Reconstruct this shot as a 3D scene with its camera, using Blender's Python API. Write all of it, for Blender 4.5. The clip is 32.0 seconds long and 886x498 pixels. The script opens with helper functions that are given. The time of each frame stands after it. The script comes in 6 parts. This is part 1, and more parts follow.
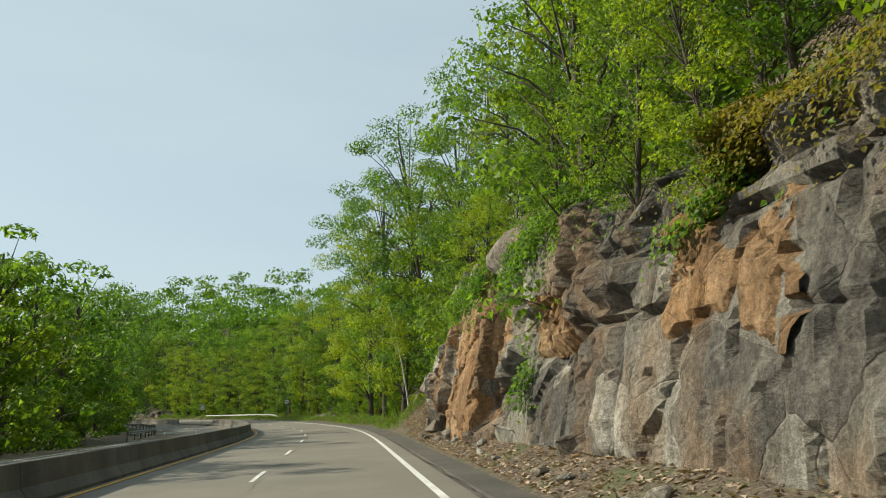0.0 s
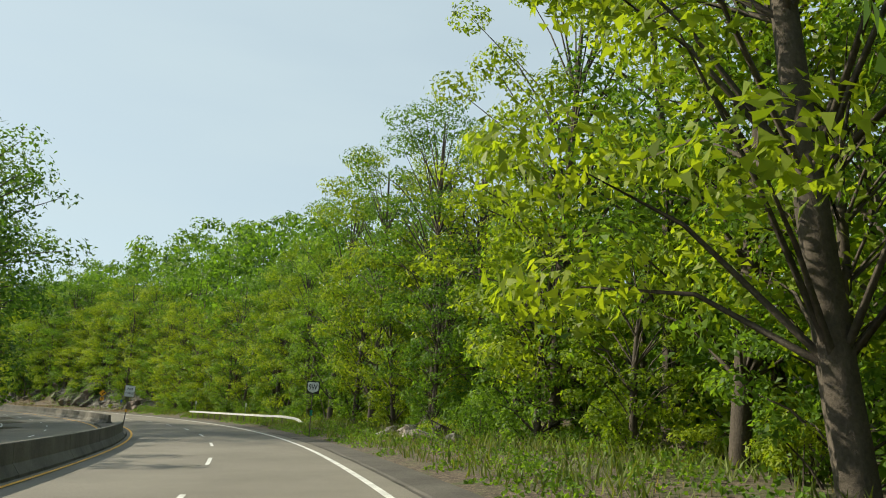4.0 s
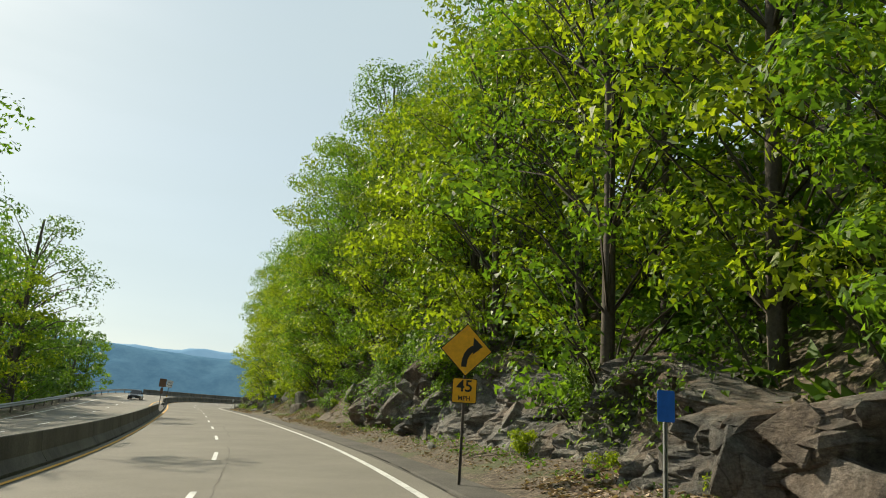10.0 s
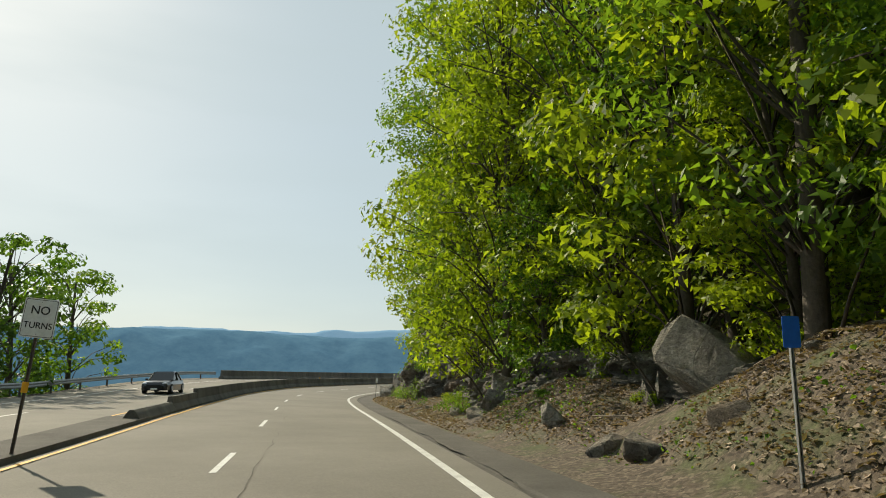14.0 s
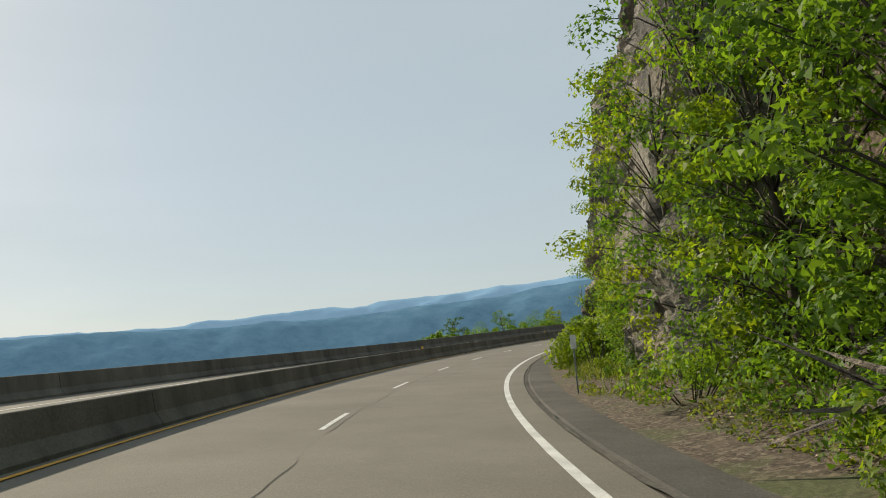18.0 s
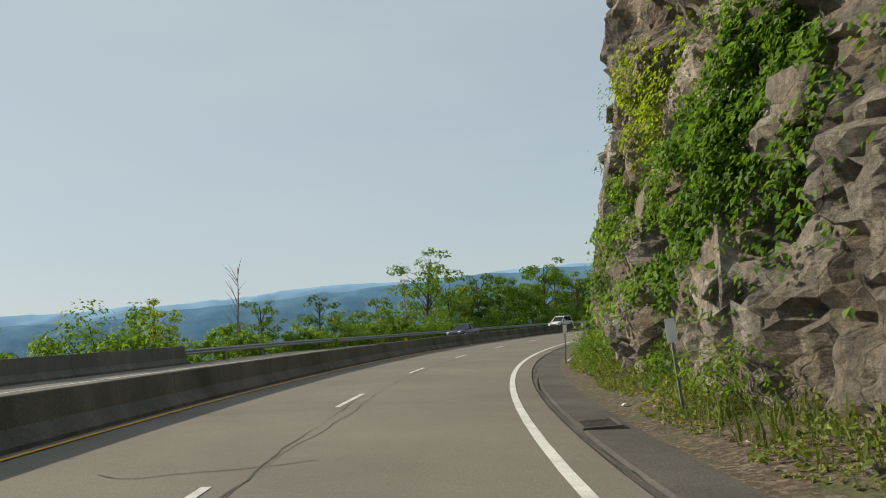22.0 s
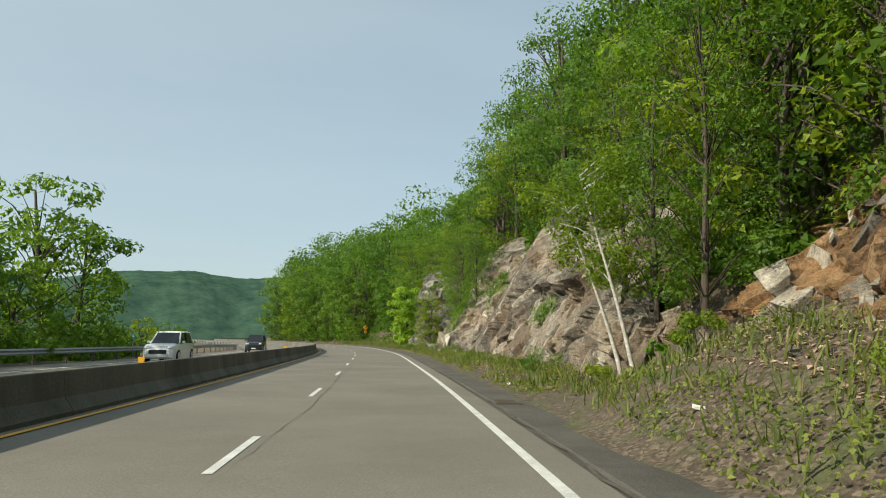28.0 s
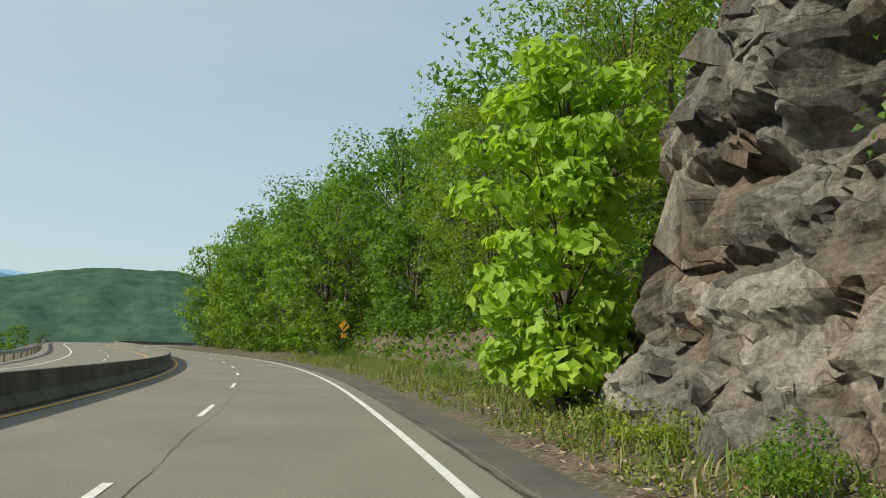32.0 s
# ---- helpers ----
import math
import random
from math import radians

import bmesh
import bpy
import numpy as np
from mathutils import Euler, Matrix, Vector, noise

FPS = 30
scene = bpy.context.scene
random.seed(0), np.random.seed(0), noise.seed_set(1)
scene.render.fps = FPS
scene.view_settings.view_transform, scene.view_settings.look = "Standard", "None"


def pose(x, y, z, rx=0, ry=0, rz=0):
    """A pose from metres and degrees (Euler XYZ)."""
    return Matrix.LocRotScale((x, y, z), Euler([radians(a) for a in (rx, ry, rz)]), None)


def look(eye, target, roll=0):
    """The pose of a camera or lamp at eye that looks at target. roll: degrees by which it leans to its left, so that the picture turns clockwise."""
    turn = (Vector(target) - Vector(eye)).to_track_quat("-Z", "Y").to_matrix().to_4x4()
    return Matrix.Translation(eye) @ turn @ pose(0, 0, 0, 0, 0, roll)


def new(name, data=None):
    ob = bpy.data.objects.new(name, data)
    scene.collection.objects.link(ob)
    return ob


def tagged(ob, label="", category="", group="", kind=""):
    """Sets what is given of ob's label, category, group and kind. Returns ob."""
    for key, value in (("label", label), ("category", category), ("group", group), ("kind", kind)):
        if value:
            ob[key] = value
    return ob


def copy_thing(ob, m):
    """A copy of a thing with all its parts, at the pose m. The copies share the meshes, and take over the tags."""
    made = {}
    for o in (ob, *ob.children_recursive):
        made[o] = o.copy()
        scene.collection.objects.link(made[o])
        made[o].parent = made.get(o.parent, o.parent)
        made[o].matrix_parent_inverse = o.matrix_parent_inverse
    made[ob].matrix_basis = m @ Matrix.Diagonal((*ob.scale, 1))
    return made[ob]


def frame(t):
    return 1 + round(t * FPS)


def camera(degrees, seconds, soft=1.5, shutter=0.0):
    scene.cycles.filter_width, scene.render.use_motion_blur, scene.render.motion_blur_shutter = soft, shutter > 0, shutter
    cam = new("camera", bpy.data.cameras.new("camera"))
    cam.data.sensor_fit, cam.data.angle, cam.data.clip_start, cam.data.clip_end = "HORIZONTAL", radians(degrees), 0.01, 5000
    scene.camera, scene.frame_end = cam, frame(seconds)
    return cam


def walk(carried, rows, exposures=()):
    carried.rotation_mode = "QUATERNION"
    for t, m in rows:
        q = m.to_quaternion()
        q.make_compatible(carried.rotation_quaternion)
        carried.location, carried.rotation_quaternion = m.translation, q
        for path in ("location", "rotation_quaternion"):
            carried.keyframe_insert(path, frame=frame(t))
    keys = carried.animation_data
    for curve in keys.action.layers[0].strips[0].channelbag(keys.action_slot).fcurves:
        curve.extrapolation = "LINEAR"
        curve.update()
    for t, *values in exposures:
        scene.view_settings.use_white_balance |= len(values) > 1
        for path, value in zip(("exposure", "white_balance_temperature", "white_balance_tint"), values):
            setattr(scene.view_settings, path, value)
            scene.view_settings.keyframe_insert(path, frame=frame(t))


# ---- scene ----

# ---------------------------------------------------------------- camera
cam = camera(63.9, 32.0, soft=1.0)
# <path>
PATH = [  # seconds, place, heading to the left, tilt up, lean
    (0.0, 0.12, 0.00, 1.56, -8.99, 12.62, -1.09),
    (0.5, 0.20, 8.54, 1.57, -8.81, 12.76, -0.97),
    (1.0, 0.33, 17.08, 1.57, -8.49, 13.00, -0.64),
    (1.5, 0.47, 25.65, 1.57, -8.17, 13.19, -0.45),
    (2.0, 0.57, 34.26, 1.56, -7.65, 13.37, -0.06),
    (2.5, 0.59, 42.92, 1.57, -7.04, 13.40, 0.83),
    (3.0, 0.33, 51.62, 1.57, -6.06, 13.37, 1.45),
    (3.5, -0.34, 60.37, 1.57, -4.70, 13.36, 2.05),
    (4.0, -1.40, 69.12, 1.56, -2.76, 13.31, 2.57),
    (4.5, -2.81, 77.88, 1.56, -0.28, 13.21, 2.97),
    (5.0, -4.43, 86.64, 1.56, 2.78, 13.09, 3.23),
    (5.5, -6.31, 95.37, 1.56, 5.51, 12.97, 3.08),
    (6.0, -8.53, 104.05, 1.56, 8.50, 12.89, 3.32),
    (6.5, -11.15, 112.63, 1.56, 11.30, 12.88, 3.60),
    (7.0, -14.22, 121.05, 1.56, 13.48, 12.80, 3.47),
    (7.5, -17.70, 129.26, 1.56, 15.63, 12.79, 3.51),
    (8.0, -21.59, 137.23, 1.57, 17.53, 12.57, 3.36),
    (8.5, -25.83, 144.89, 1.56, 19.70, 12.65, 3.33),
    (9.0, -30.32, 152.27, 1.55, 22.28, 12.80, 3.52),
    (9.5, -35.01, 159.36, 1.55, 24.17, 12.88, 3.64),
    (10.0, -39.81, 166.17, 1.55, 26.17, 12.94, 3.77),
    (10.5, -44.75, 172.73, 1.54, 28.34, 12.89, 3.11),
    (11.0, -50.05, 179.28, 1.54, 29.69, 12.77, 1.91),
    (11.5, -55.74, 185.86, 1.55, 31.52, 12.37, 1.72),
    (12.0, -61.85, 192.44, 1.55, 32.86, 12.06, 1.44),
    (12.5, -68.02, 199.01, 1.55, 33.82, 11.65, 1.32),
    (13.0, -74.21, 205.46, 1.56, 34.45, 11.13, 1.19),
    (13.5, -80.39, 211.86, 1.56, 34.98, 10.31, 0.72),
    (14.0, -86.60, 218.23, 1.57, 35.59, 10.11, -0.16),
    (14.5, -92.88, 224.55, 1.57, 36.16, 9.74, -0.62),
    (15.0, -99.16, 230.89, 1.57, 36.97, 9.73, -1.33),
    (15.5, -105.54, 237.20, 1.57, 37.56, 9.84, -1.69),
    (16.0, -112.03, 243.49, 1.56, 37.13, 9.78, -2.29),
    (16.5, -118.47, 249.94, 1.56, 35.32, 9.32, -3.53),
    (17.0, -124.72, 256.70, 1.55, 32.26, 8.59, -5.05),
    (17.5, -130.57, 263.91, 1.56, 28.84, 7.80, -6.23),
    (18.0, -135.86, 271.66, 1.56, 25.28, 7.34, -6.78),
    (18.5, -140.50, 279.88, 1.56, 22.51, 7.26, -6.73),
    (19.0, -144.48, 288.38, 1.56, 20.02, 7.28, -6.67),
    (19.5, -147.78, 297.11, 1.56, 16.92, 7.08, -6.74),
    (20.0, -150.47, 306.00, 1.55, 12.51, 6.77, -6.69),
    (20.5, -152.69, 314.93, 1.55, 8.52, 7.10, -6.53),
    (21.0, -154.38, 323.92, 1.54, 5.40, 7.11, -6.36),
    (21.5, -155.49, 332.94, 1.53, 0.61, 6.62, -6.05),
    (22.0, -155.97, 342.07, 1.54, -3.15, 6.61, -5.24),
    (22.5, -155.84, 351.32, 1.54, -6.67, 6.53, -4.49),
    (23.0, -155.05, 360.64, 1.54, -9.89, 6.64, -4.44),
    (23.5, -153.61, 370.00, 1.55, -14.23, 6.62, -4.46),
    (24.0, -151.50, 379.33, 1.55, -18.31, 6.62, -4.77),
    (24.5, -148.73, 388.47, 1.55, -22.46, 6.47, -5.03),
    (25.0, -145.33, 397.29, 1.56, -26.77, 6.17, -4.71),
    (25.5, -141.27, 405.79, 1.56, -31.08, 5.76, -4.01),
    (26.0, -136.51, 413.98, 1.56, -35.21, 5.43, -3.39),
    (26.5, -131.09, 421.76, 1.56, -39.41, 5.31, -3.25),
    (27.0, -125.15, 429.18, 1.56, -42.50, 5.33, -3.22),
    (27.5, -118.74, 436.28, 1.57, -46.23, 5.75, -1.64),
    (28.0, -112.09, 443.21, 1.57, -48.49, 7.11, 0.34),
    (28.5, -105.32, 450.03, 1.57, -48.96, 7.33, 1.60),
    (29.0, -98.56, 456.88, 1.57, -49.30, 7.44, 2.84),
    (29.5, -91.94, 463.86, 1.57, -49.57, 7.54, 2.91),
    (30.0, -85.40, 470.89, 1.57, -49.83, 7.65, 2.96),
    (30.5, -78.87, 477.92, 1.57, -49.95, 7.65, 2.39),
    (31.0, -72.36, 484.95, 1.57, -49.73, 7.85, 1.97),
    (31.5, -65.98, 492.08, 1.57, -49.68, 8.03, 2.39),
    (32.0, -59.80, 499.37, 1.57, -49.16, 8.22, 2.60),
]
# </path>


def stand(x, y, z, yaw, tilt, lean):
    return pose(x, y, z, 90 + tilt, 0, yaw) @ pose(0, 0, 0, 0, 0, lean)


EXPOSURES = [(0, 0.26, 6750, 4), (5, 0.36, 6850, 5), (9, 0.30, 6950, 5), (13, 0.14, 7050, 5), (16, -0.02, 7050, 8), (20, -0.02, 7000, 10), (24, 0.06, 6900, 9), (27, 0.20, 6750, 5), (32, 0.22, 6700, 4)]
walk(cam, [(t, stand(*row)) for t, *row in PATH], EXPOSURES)

# ---------------------------------------------------------------- light
SUN_AZ, SUN_EL = 73.0, 32.0  # degrees to the left of +y, and above the horizon
world = bpy.data.worlds.new("world")
scene.world = world
world.use_nodes = True
wn, wl = world.node_tree.nodes, world.node_tree.links
sky = wn.new("ShaderNodeTexSky")
sky.sky_type = "NISHITA"
sky.sun_disc = False
sky.sun_elevation = radians(SUN_EL)
sky.sun_rotation = radians(-SUN_AZ)
sky.air_density, sky.dust_density, sky.ozone_density, sky.altitude = 1.0, 1.0, 1.5, 100
wn["Background"].inputs["Strength"].default_value = 0.118
# summer haze: the blue sky seen through an even pale veil
veil = wn.new("ShaderNodeMix")
veil.data_type = "RGBA"
veil.inputs[7].default_value = (4.25, 5.12, 5.75, 1)
cloud, spread, where = wn.new("ShaderNodeTexNoise"), wn.new("ShaderNodeMapRange"), wn.new("ShaderNodeMapping")
where.inputs["Scale"].default_value = (1.0, 1.0, 5.0)
cloud.inputs["Scale"].default_value, cloud.inputs["Detail"].default_value = 1.6, 5.0
for k, value in enumerate((0.40, 0.75, -0.05, 0.08)):
    spread.inputs[1 + k].default_value = value
wl.new(wn.new("ShaderNodeTexCoord").outputs["Generated"], where.inputs[0])
wl.new(where.outputs[0], cloud.inputs["Vector"])
wl.new(cloud.outputs[0], spread.inputs[0])
towards, thick, total = wn.new("ShaderNodeVectorMath"), wn.new("ShaderNodeMapRange"), wn.new("ShaderNodeMath")
towards.operation, total.operation = "DOT_PRODUCT", "ADD"
for k, value in enumerate((-0.9, 0.5, 0.42, 0.80)):
    thick.inputs[1 + k].default_value = value
wl.new(where.inputs[0].links[0].from_socket, towards.inputs[0])
wl.new(towards.outputs["Value"], thick.inputs[0])
wl.new(thick.outputs[0], total.inputs[0])
wl.new(spread.outputs[0], total.inputs[1])
wl.new(total.outputs[0], veil.inputs[0])
wl.new(sky.outputs[0], veil.inputs[6])
wl.new(veil.outputs[2], wn["Background"].inputs["Color"])
sun = new("sun", bpy.data.lights.new("sun", "SUN"))
sun.data.energy, sun.data.angle, sun.data.color = 5.0, radians(0.6), (1.0, 0.91, 0.76)
sa, se = radians(SUN_AZ), radians(SUN_EL)
SUN_DIR = Vector((-math.sin(sa) * math.cos(se), math.cos(sa) * math.cos(se), math.sin(se)))
sun.matrix_world = look(SUN_DIR * 300, (0, 0, 0))
towards.inputs[1].default_value = SUN_DIR

# ---------------------------------------------------------------- road axis
# <road>
ROAD = [  # marks along the road, heading to the left
    (-60, -3.75), (-48, -2.96), (-36, -2.17), (-24, -1.42), (-12, -0.78), (0, -0.32),
    (12, -0.77), (24, -0.90), (36, -0.59), (48, 1.26), (60, 4.91), (72, 8.43),
    (84, 10.91), (96, 13.39), (108, 16.93), (120, 20.64), (132, 24.39), (144, 28.05),
    (156, 31.33), (168, 34.16), (180, 36.67), (192, 40.17), (204, 43.52), (216, 44.40),
    (228, 44.31), (240, 44.90), (252, 45.70), (264, 46.62), (276, 44.36), (288, 37.31),
    (300, 29.75), (312, 23.61), (324, 18.04), (336, 13.41), (348, 8.60), (360, 2.41),
    (372, -3.67), (384, -8.99), (396, -14.33), (408, -19.58), (420, -24.95), (432, -30.93),
    (444, -36.76), (456, -41.35), (468, -43.78), (480, -44.39), (492, -44.03), (504, -43.22),
    (516, -42.97), (528, -42.91), (540, -41.52), (552, -39.29), (564, -37.69), (576, -36.19),
    (588, -33.30), (600, -30.57), (612, -27.59), (624, -24.27), (636, -21.71), (648, -20.39),
    (660, -20.14), (672, -20.66), (684, -22.21), (696, -24.55), (708, -27.68), (720, -32.53),
    (732, -38.23), (744, -44.41), (756, -50.68), (768, -56.65), (780, -61.96),
]
# </road>
RK, RH = np.array(ROAD).T
AS = np.arange(-60.0, 780.5, 0.5)
AH = np.radians(np.interp(AS, RK, RH))
# true metres to each mark along the road
SPAN = np.array([(-60, 1), (180, 1), (205, 1.195), (300, 1.195), (345, 1.11), (395, 1.05), (412, 1), (790, 1)])
ADS = 0.5 * np.interp((AS[1:] + AS[:-1]) / 2, SPAN[:, 0], SPAN[:, 1])
AX = np.concatenate([[0], np.cumsum(-np.sin((AH[1:] + AH[:-1]) / 2) * ADS)])
AY = np.concatenate([[0], np.cumsum(np.cos((AH[1:] + AH[:-1]) / 2) * ADS)])
AM = np.concatenate([[-60.0], -60 + np.cumsum(ADS)])
AX -= np.interp(0, AS, AX)
AY -= np.interp(0, AS, AY)


# metres along, degrees by which the road leans to the left (banked curves)
BANK = np.array([(-60, 1.00), (0, 1.05), (43, 1.45), (78, 2.35), (158, 3.19), (183, 3.13), (221, 2.26), (244, 0.18), (259, -1.37), (274, -1.79), (297, -4.56), (362, -3.48), (407, -3.84), (445, -2.72), (474, -1.39), (530, -0.17), (550, 0.12), (600, 1.85), (660, -0.01), (780, 0.00)])


def place(s, d, z=0.0):
    """World place from the mark along the road, metres to its right, and height."""
    s, d, z = np.broadcast_arrays(np.asarray(s, float), np.asarray(d, float), np.asarray(z, float))
    h = np.interp(s, AS, AH)
    z = z + np.tan(np.radians(np.interp(s, BANK[:, 0], BANK[:, 1]))) * np.clip(d, -17, 8)
    return np.stack([np.interp(s, AS, AX) + d * np.cos(h), np.interp(s, AS, AY) + d * np.sin(h), z], -1)


def heading(s):
    return math.degrees(float(np.interp(s, AS, AH)))


def stand_at(s, d, z=0.0, turn=0.0):
    """A pose on the ground beside the road: local +y looks along the road."""
    p = place(s, d, z)
    return pose(*[float(v) for v in p], 0, 0, heading(s) + turn)


def fnoise(u, v, seed=0):
    """Smooth value noise on arrays, about -1 to 1."""
    u, v = np.broadcast_arrays(np.asarray(u, float), np.asarray(v, float))
    iu, iv = np.floor(u).astype(np.int64), np.floor(v).astype(np.int64)
    fu, fv = u - iu, v - iv
    fu, fv = fu * fu * (3 - 2 * fu), fv * fv * (3 - 2 * fv)

    def rnd(a, b):
        h = (a * 374761393 + b * 668265263 + seed * 982451653) & 0x7FFFFFFF
        h = ((h ^ (h >> 13)) * 1274126177) & 0x7FFFFFFF
        return ((h ^ (h >> 16)) & 0xFFFF) / 32767.5 - 1

    return (rnd(iu, iv) * (1 - fu) + rnd(iu + 1, iv) * fu) * (1 - fv) + (rnd(iu, iv + 1) * (1 - fu) + rnd(iu + 1, iv + 1) * fu) * fv


# ---------------------------------------------------------------- materials
def material(name):
    m = bpy.data.materials.new(name)
    m.use_nodes = True
    n = m.node_tree.nodes
    return m, n, m.node_tree.links, n["Principled BSDF"]


def ramp(n, stops):
    r = n.new("ShaderNodeValToRGB")
    while len(r.color_ramp.elements) < len(stops):
        r.color_ramp.elements.new(0.5)
    for e, (p, c) in zip(r.color_ramp.elements, stops):
        e.position, e.color = p, (*c, 1)
    return r


def tex(n, l, kind, scale, detail=4.0, rough=0.6, coord="Object", stretch=(1, 1, 1), rot=(0, 0, 0)):
    c = n.new("ShaderNodeTexCoord")
    mp = n.new("ShaderNodeMapping")
    mp.inputs["Scale"].default_value = stretch
    mp.inputs["Rotation"].default_value = [radians(a) for a in rot]
    l.new(c.outputs[coord], mp.inputs["Vector"])
    t = n.new({"noise": "ShaderNodeTexNoise", "voronoi": "ShaderNodeTexVoronoi"}[kind])
    t.inputs["Scale"].default_value = scale
    if kind == "noise":
        t.inputs["Detail"].default_value, t.inputs["Roughness"].default_value = detail, rough
    l.new(mp.outputs[0], t.inputs["Vector"])
    return t


def mixed(n, l, fac, a, b, blend="MIX"):
    m = n.new("ShaderNodeMix")
    m.data_type, m.blend_type = "RGBA", blend
    for value, socket in ((fac, m.inputs[0]), (a, m.inputs[6]), (b, m.inputs[7])):
        if isinstance(value, (float, int)):
            socket.default_value = value
        elif isinstance(value, tuple):
            socket.default_value = (*value, 1)
        else:
            l.new(value, socket)
    return m.outputs[2]


def bump(n, l, bsdf, height, strength=0.4, distance=0.02):
    b = n.new("ShaderNodeBump")
    b.inputs["Strength"].default_value, b.inputs["Distance"].default_value = strength, distance
    l.new(height, b.inputs["Height"])
    l.new(b.outputs[0], bsdf.inputs["Normal"])


def grainy(name, dark, light, big=0.4, fine=30.0, rough=0.85, relief=0.4, distance=0.01, third=None, stretch=(1, 1, 1), metal=0.0):
    """A two-scale surface: broad stains between two or three colours and a fine grain."""
    m, n, l, b = material(name)
    t1, t2 = tex(n, l, "noise", big, 5, 0.65, stretch=stretch), tex(n, l, "noise", fine, 4, 0.7)
    stops = [(0.3, dark), (0.7, light)] if third is None else [(0.28, dark), (0.5, light), (0.72, third)]
    r = ramp(n, stops)
    l.new(t1.outputs[0], r.inputs[0])
    g = ramp(n, [(0.3, (0.72, 0.72, 0.72)), (0.7, (1.2, 1.2, 1.2))])
    l.new(t2.outputs[0], g.inputs[0])
    l.new(mixed(n, l, 1.0, r.outputs[0], g.outputs[0], "MULTIPLY"), b.inputs["Base Color"])
    b.inputs["Roughness"].default_value, b.inputs["Metallic"].default_value = rough, metal
    b.inputs["Specular IOR Level"].default_value = 0.25
    bump(n, l, b, t2.outputs[0], relief, distance)
    return m


def leafy(name, dark, light, sunny=0.45, rough=0.5):
    """Leaves: light comes through them; colour shifts from leaf to leaf, bough to bough and tree to tree."""
    m, n, l, b = material(name)
    geo, obj = n.new("ShaderNodeNewGeometry"), n.new("ShaderNodeObjectInfo")
    r = ramp(n, [(0.0, dark), (1.0, light)])
    l.new(geo.outputs["Random Per Island"], r.inputs[0])
    big = tex(n, l, "noise", 0.35, 2, 0.5)
    add = n.new("ShaderNodeMath")
    add.operation = "MULTIPLY_ADD"
    add.inputs[1].default_value = 0.5
    l.new(obj.outputs["Random"], add.inputs[0])
    l.new(big.outputs[0], add.inputs[2])
    hue = n.new("ShaderNodeHueSaturation")
    mr, mv = n.new("ShaderNodeMapRange"), n.new("ShaderNodeMapRange")
    for k, lo, hi in ((mr, 0.478, 0.510), (mv, 1.25, 0.72)):
        k.inputs[1].default_value, k.inputs[2].default_value, k.inputs[3].default_value, k.inputs[4].default_value = 0.35, 1.15, lo, hi
        l.new(add.outputs[0], k.inputs[0])
    l.new(mr.outputs[0], hue.inputs["Hue"])
    l.new(mv.outputs[0], hue.inputs["Value"])
    l.new(r.outputs[0], hue.inputs["Color"])
    b.inputs["Roughness"].default_value = rough
    b.inputs["Specular IOR Level"].default_value = 0.3
    l.new(hue.outputs[0], b.inputs["Base Color"])
    tr = n.new("ShaderNodeBsdfTranslucent")
    l.new(mixed(n, l, 1.0, hue.outputs[0], (1.38, 1.34, 0.50), "MULTIPLY"), tr.inputs["Color"])
    mx = n.new("ShaderNodeMixShader")
    mx.inputs[0].default_value = sunny
    l.new(b.outputs[0], mx.inputs[1])
    l.new(tr.outputs[0], mx.inputs[2])
    l.new(mx.outputs[0], n["Material Output"].inputs["Surface"])
    return m


def plain(name, color, rough=0.5, metal=0.0):
    m, n, l, b = material(name)
    t = tex(n, l, "noise", 6.0, 5, 0.7)
    r = ramp(n, [(0.3, tuple(c * 0.8 for c in color)), (0.7, tuple(min(1, c * 1.1) for c in color))])
    l.new(t.outputs[0], r.inputs[0])
    l.new(r.outputs[0], b.inputs["Base Color"])
    b.inputs["Roughness"].default_value, b.inputs["Metallic"].default_value = rough, metal
    return m


M_ASPHALT = grainy("worn_asphalt", (0.165, 0.152, 0.127), (0.222, 0.206, 0.174), 0.25, 40, 0.9, 0.35, 0.006)
M_SHOULDER = grainy("broken_asphalt", (0.075, 0.070, 0.062), (0.135, 0.125, 0.110), 0.5, 25, 0.95, 0.7, 0.02)
M_LINE = grainy("worn_white_paint", (0.50, 0.50, 0.48), (0.78, 0.78, 0.75), 2.0, 60, 0.7, 0.2, 0.003)
M_YELLOW = grainy("worn_yellow_paint", (0.66, 0.34, 0.05), (0.82, 0.47, 0.08), 2.0, 60, 0.7, 0.2, 0.003)
M_CONCRETE = grainy("weathered_concrete", (0.078, 0.076, 0.066), (0.185, 0.176, 0.152), 0.6, 20, 0.9, 0.35, 0.01, stretch=(1, 1, 0.4))


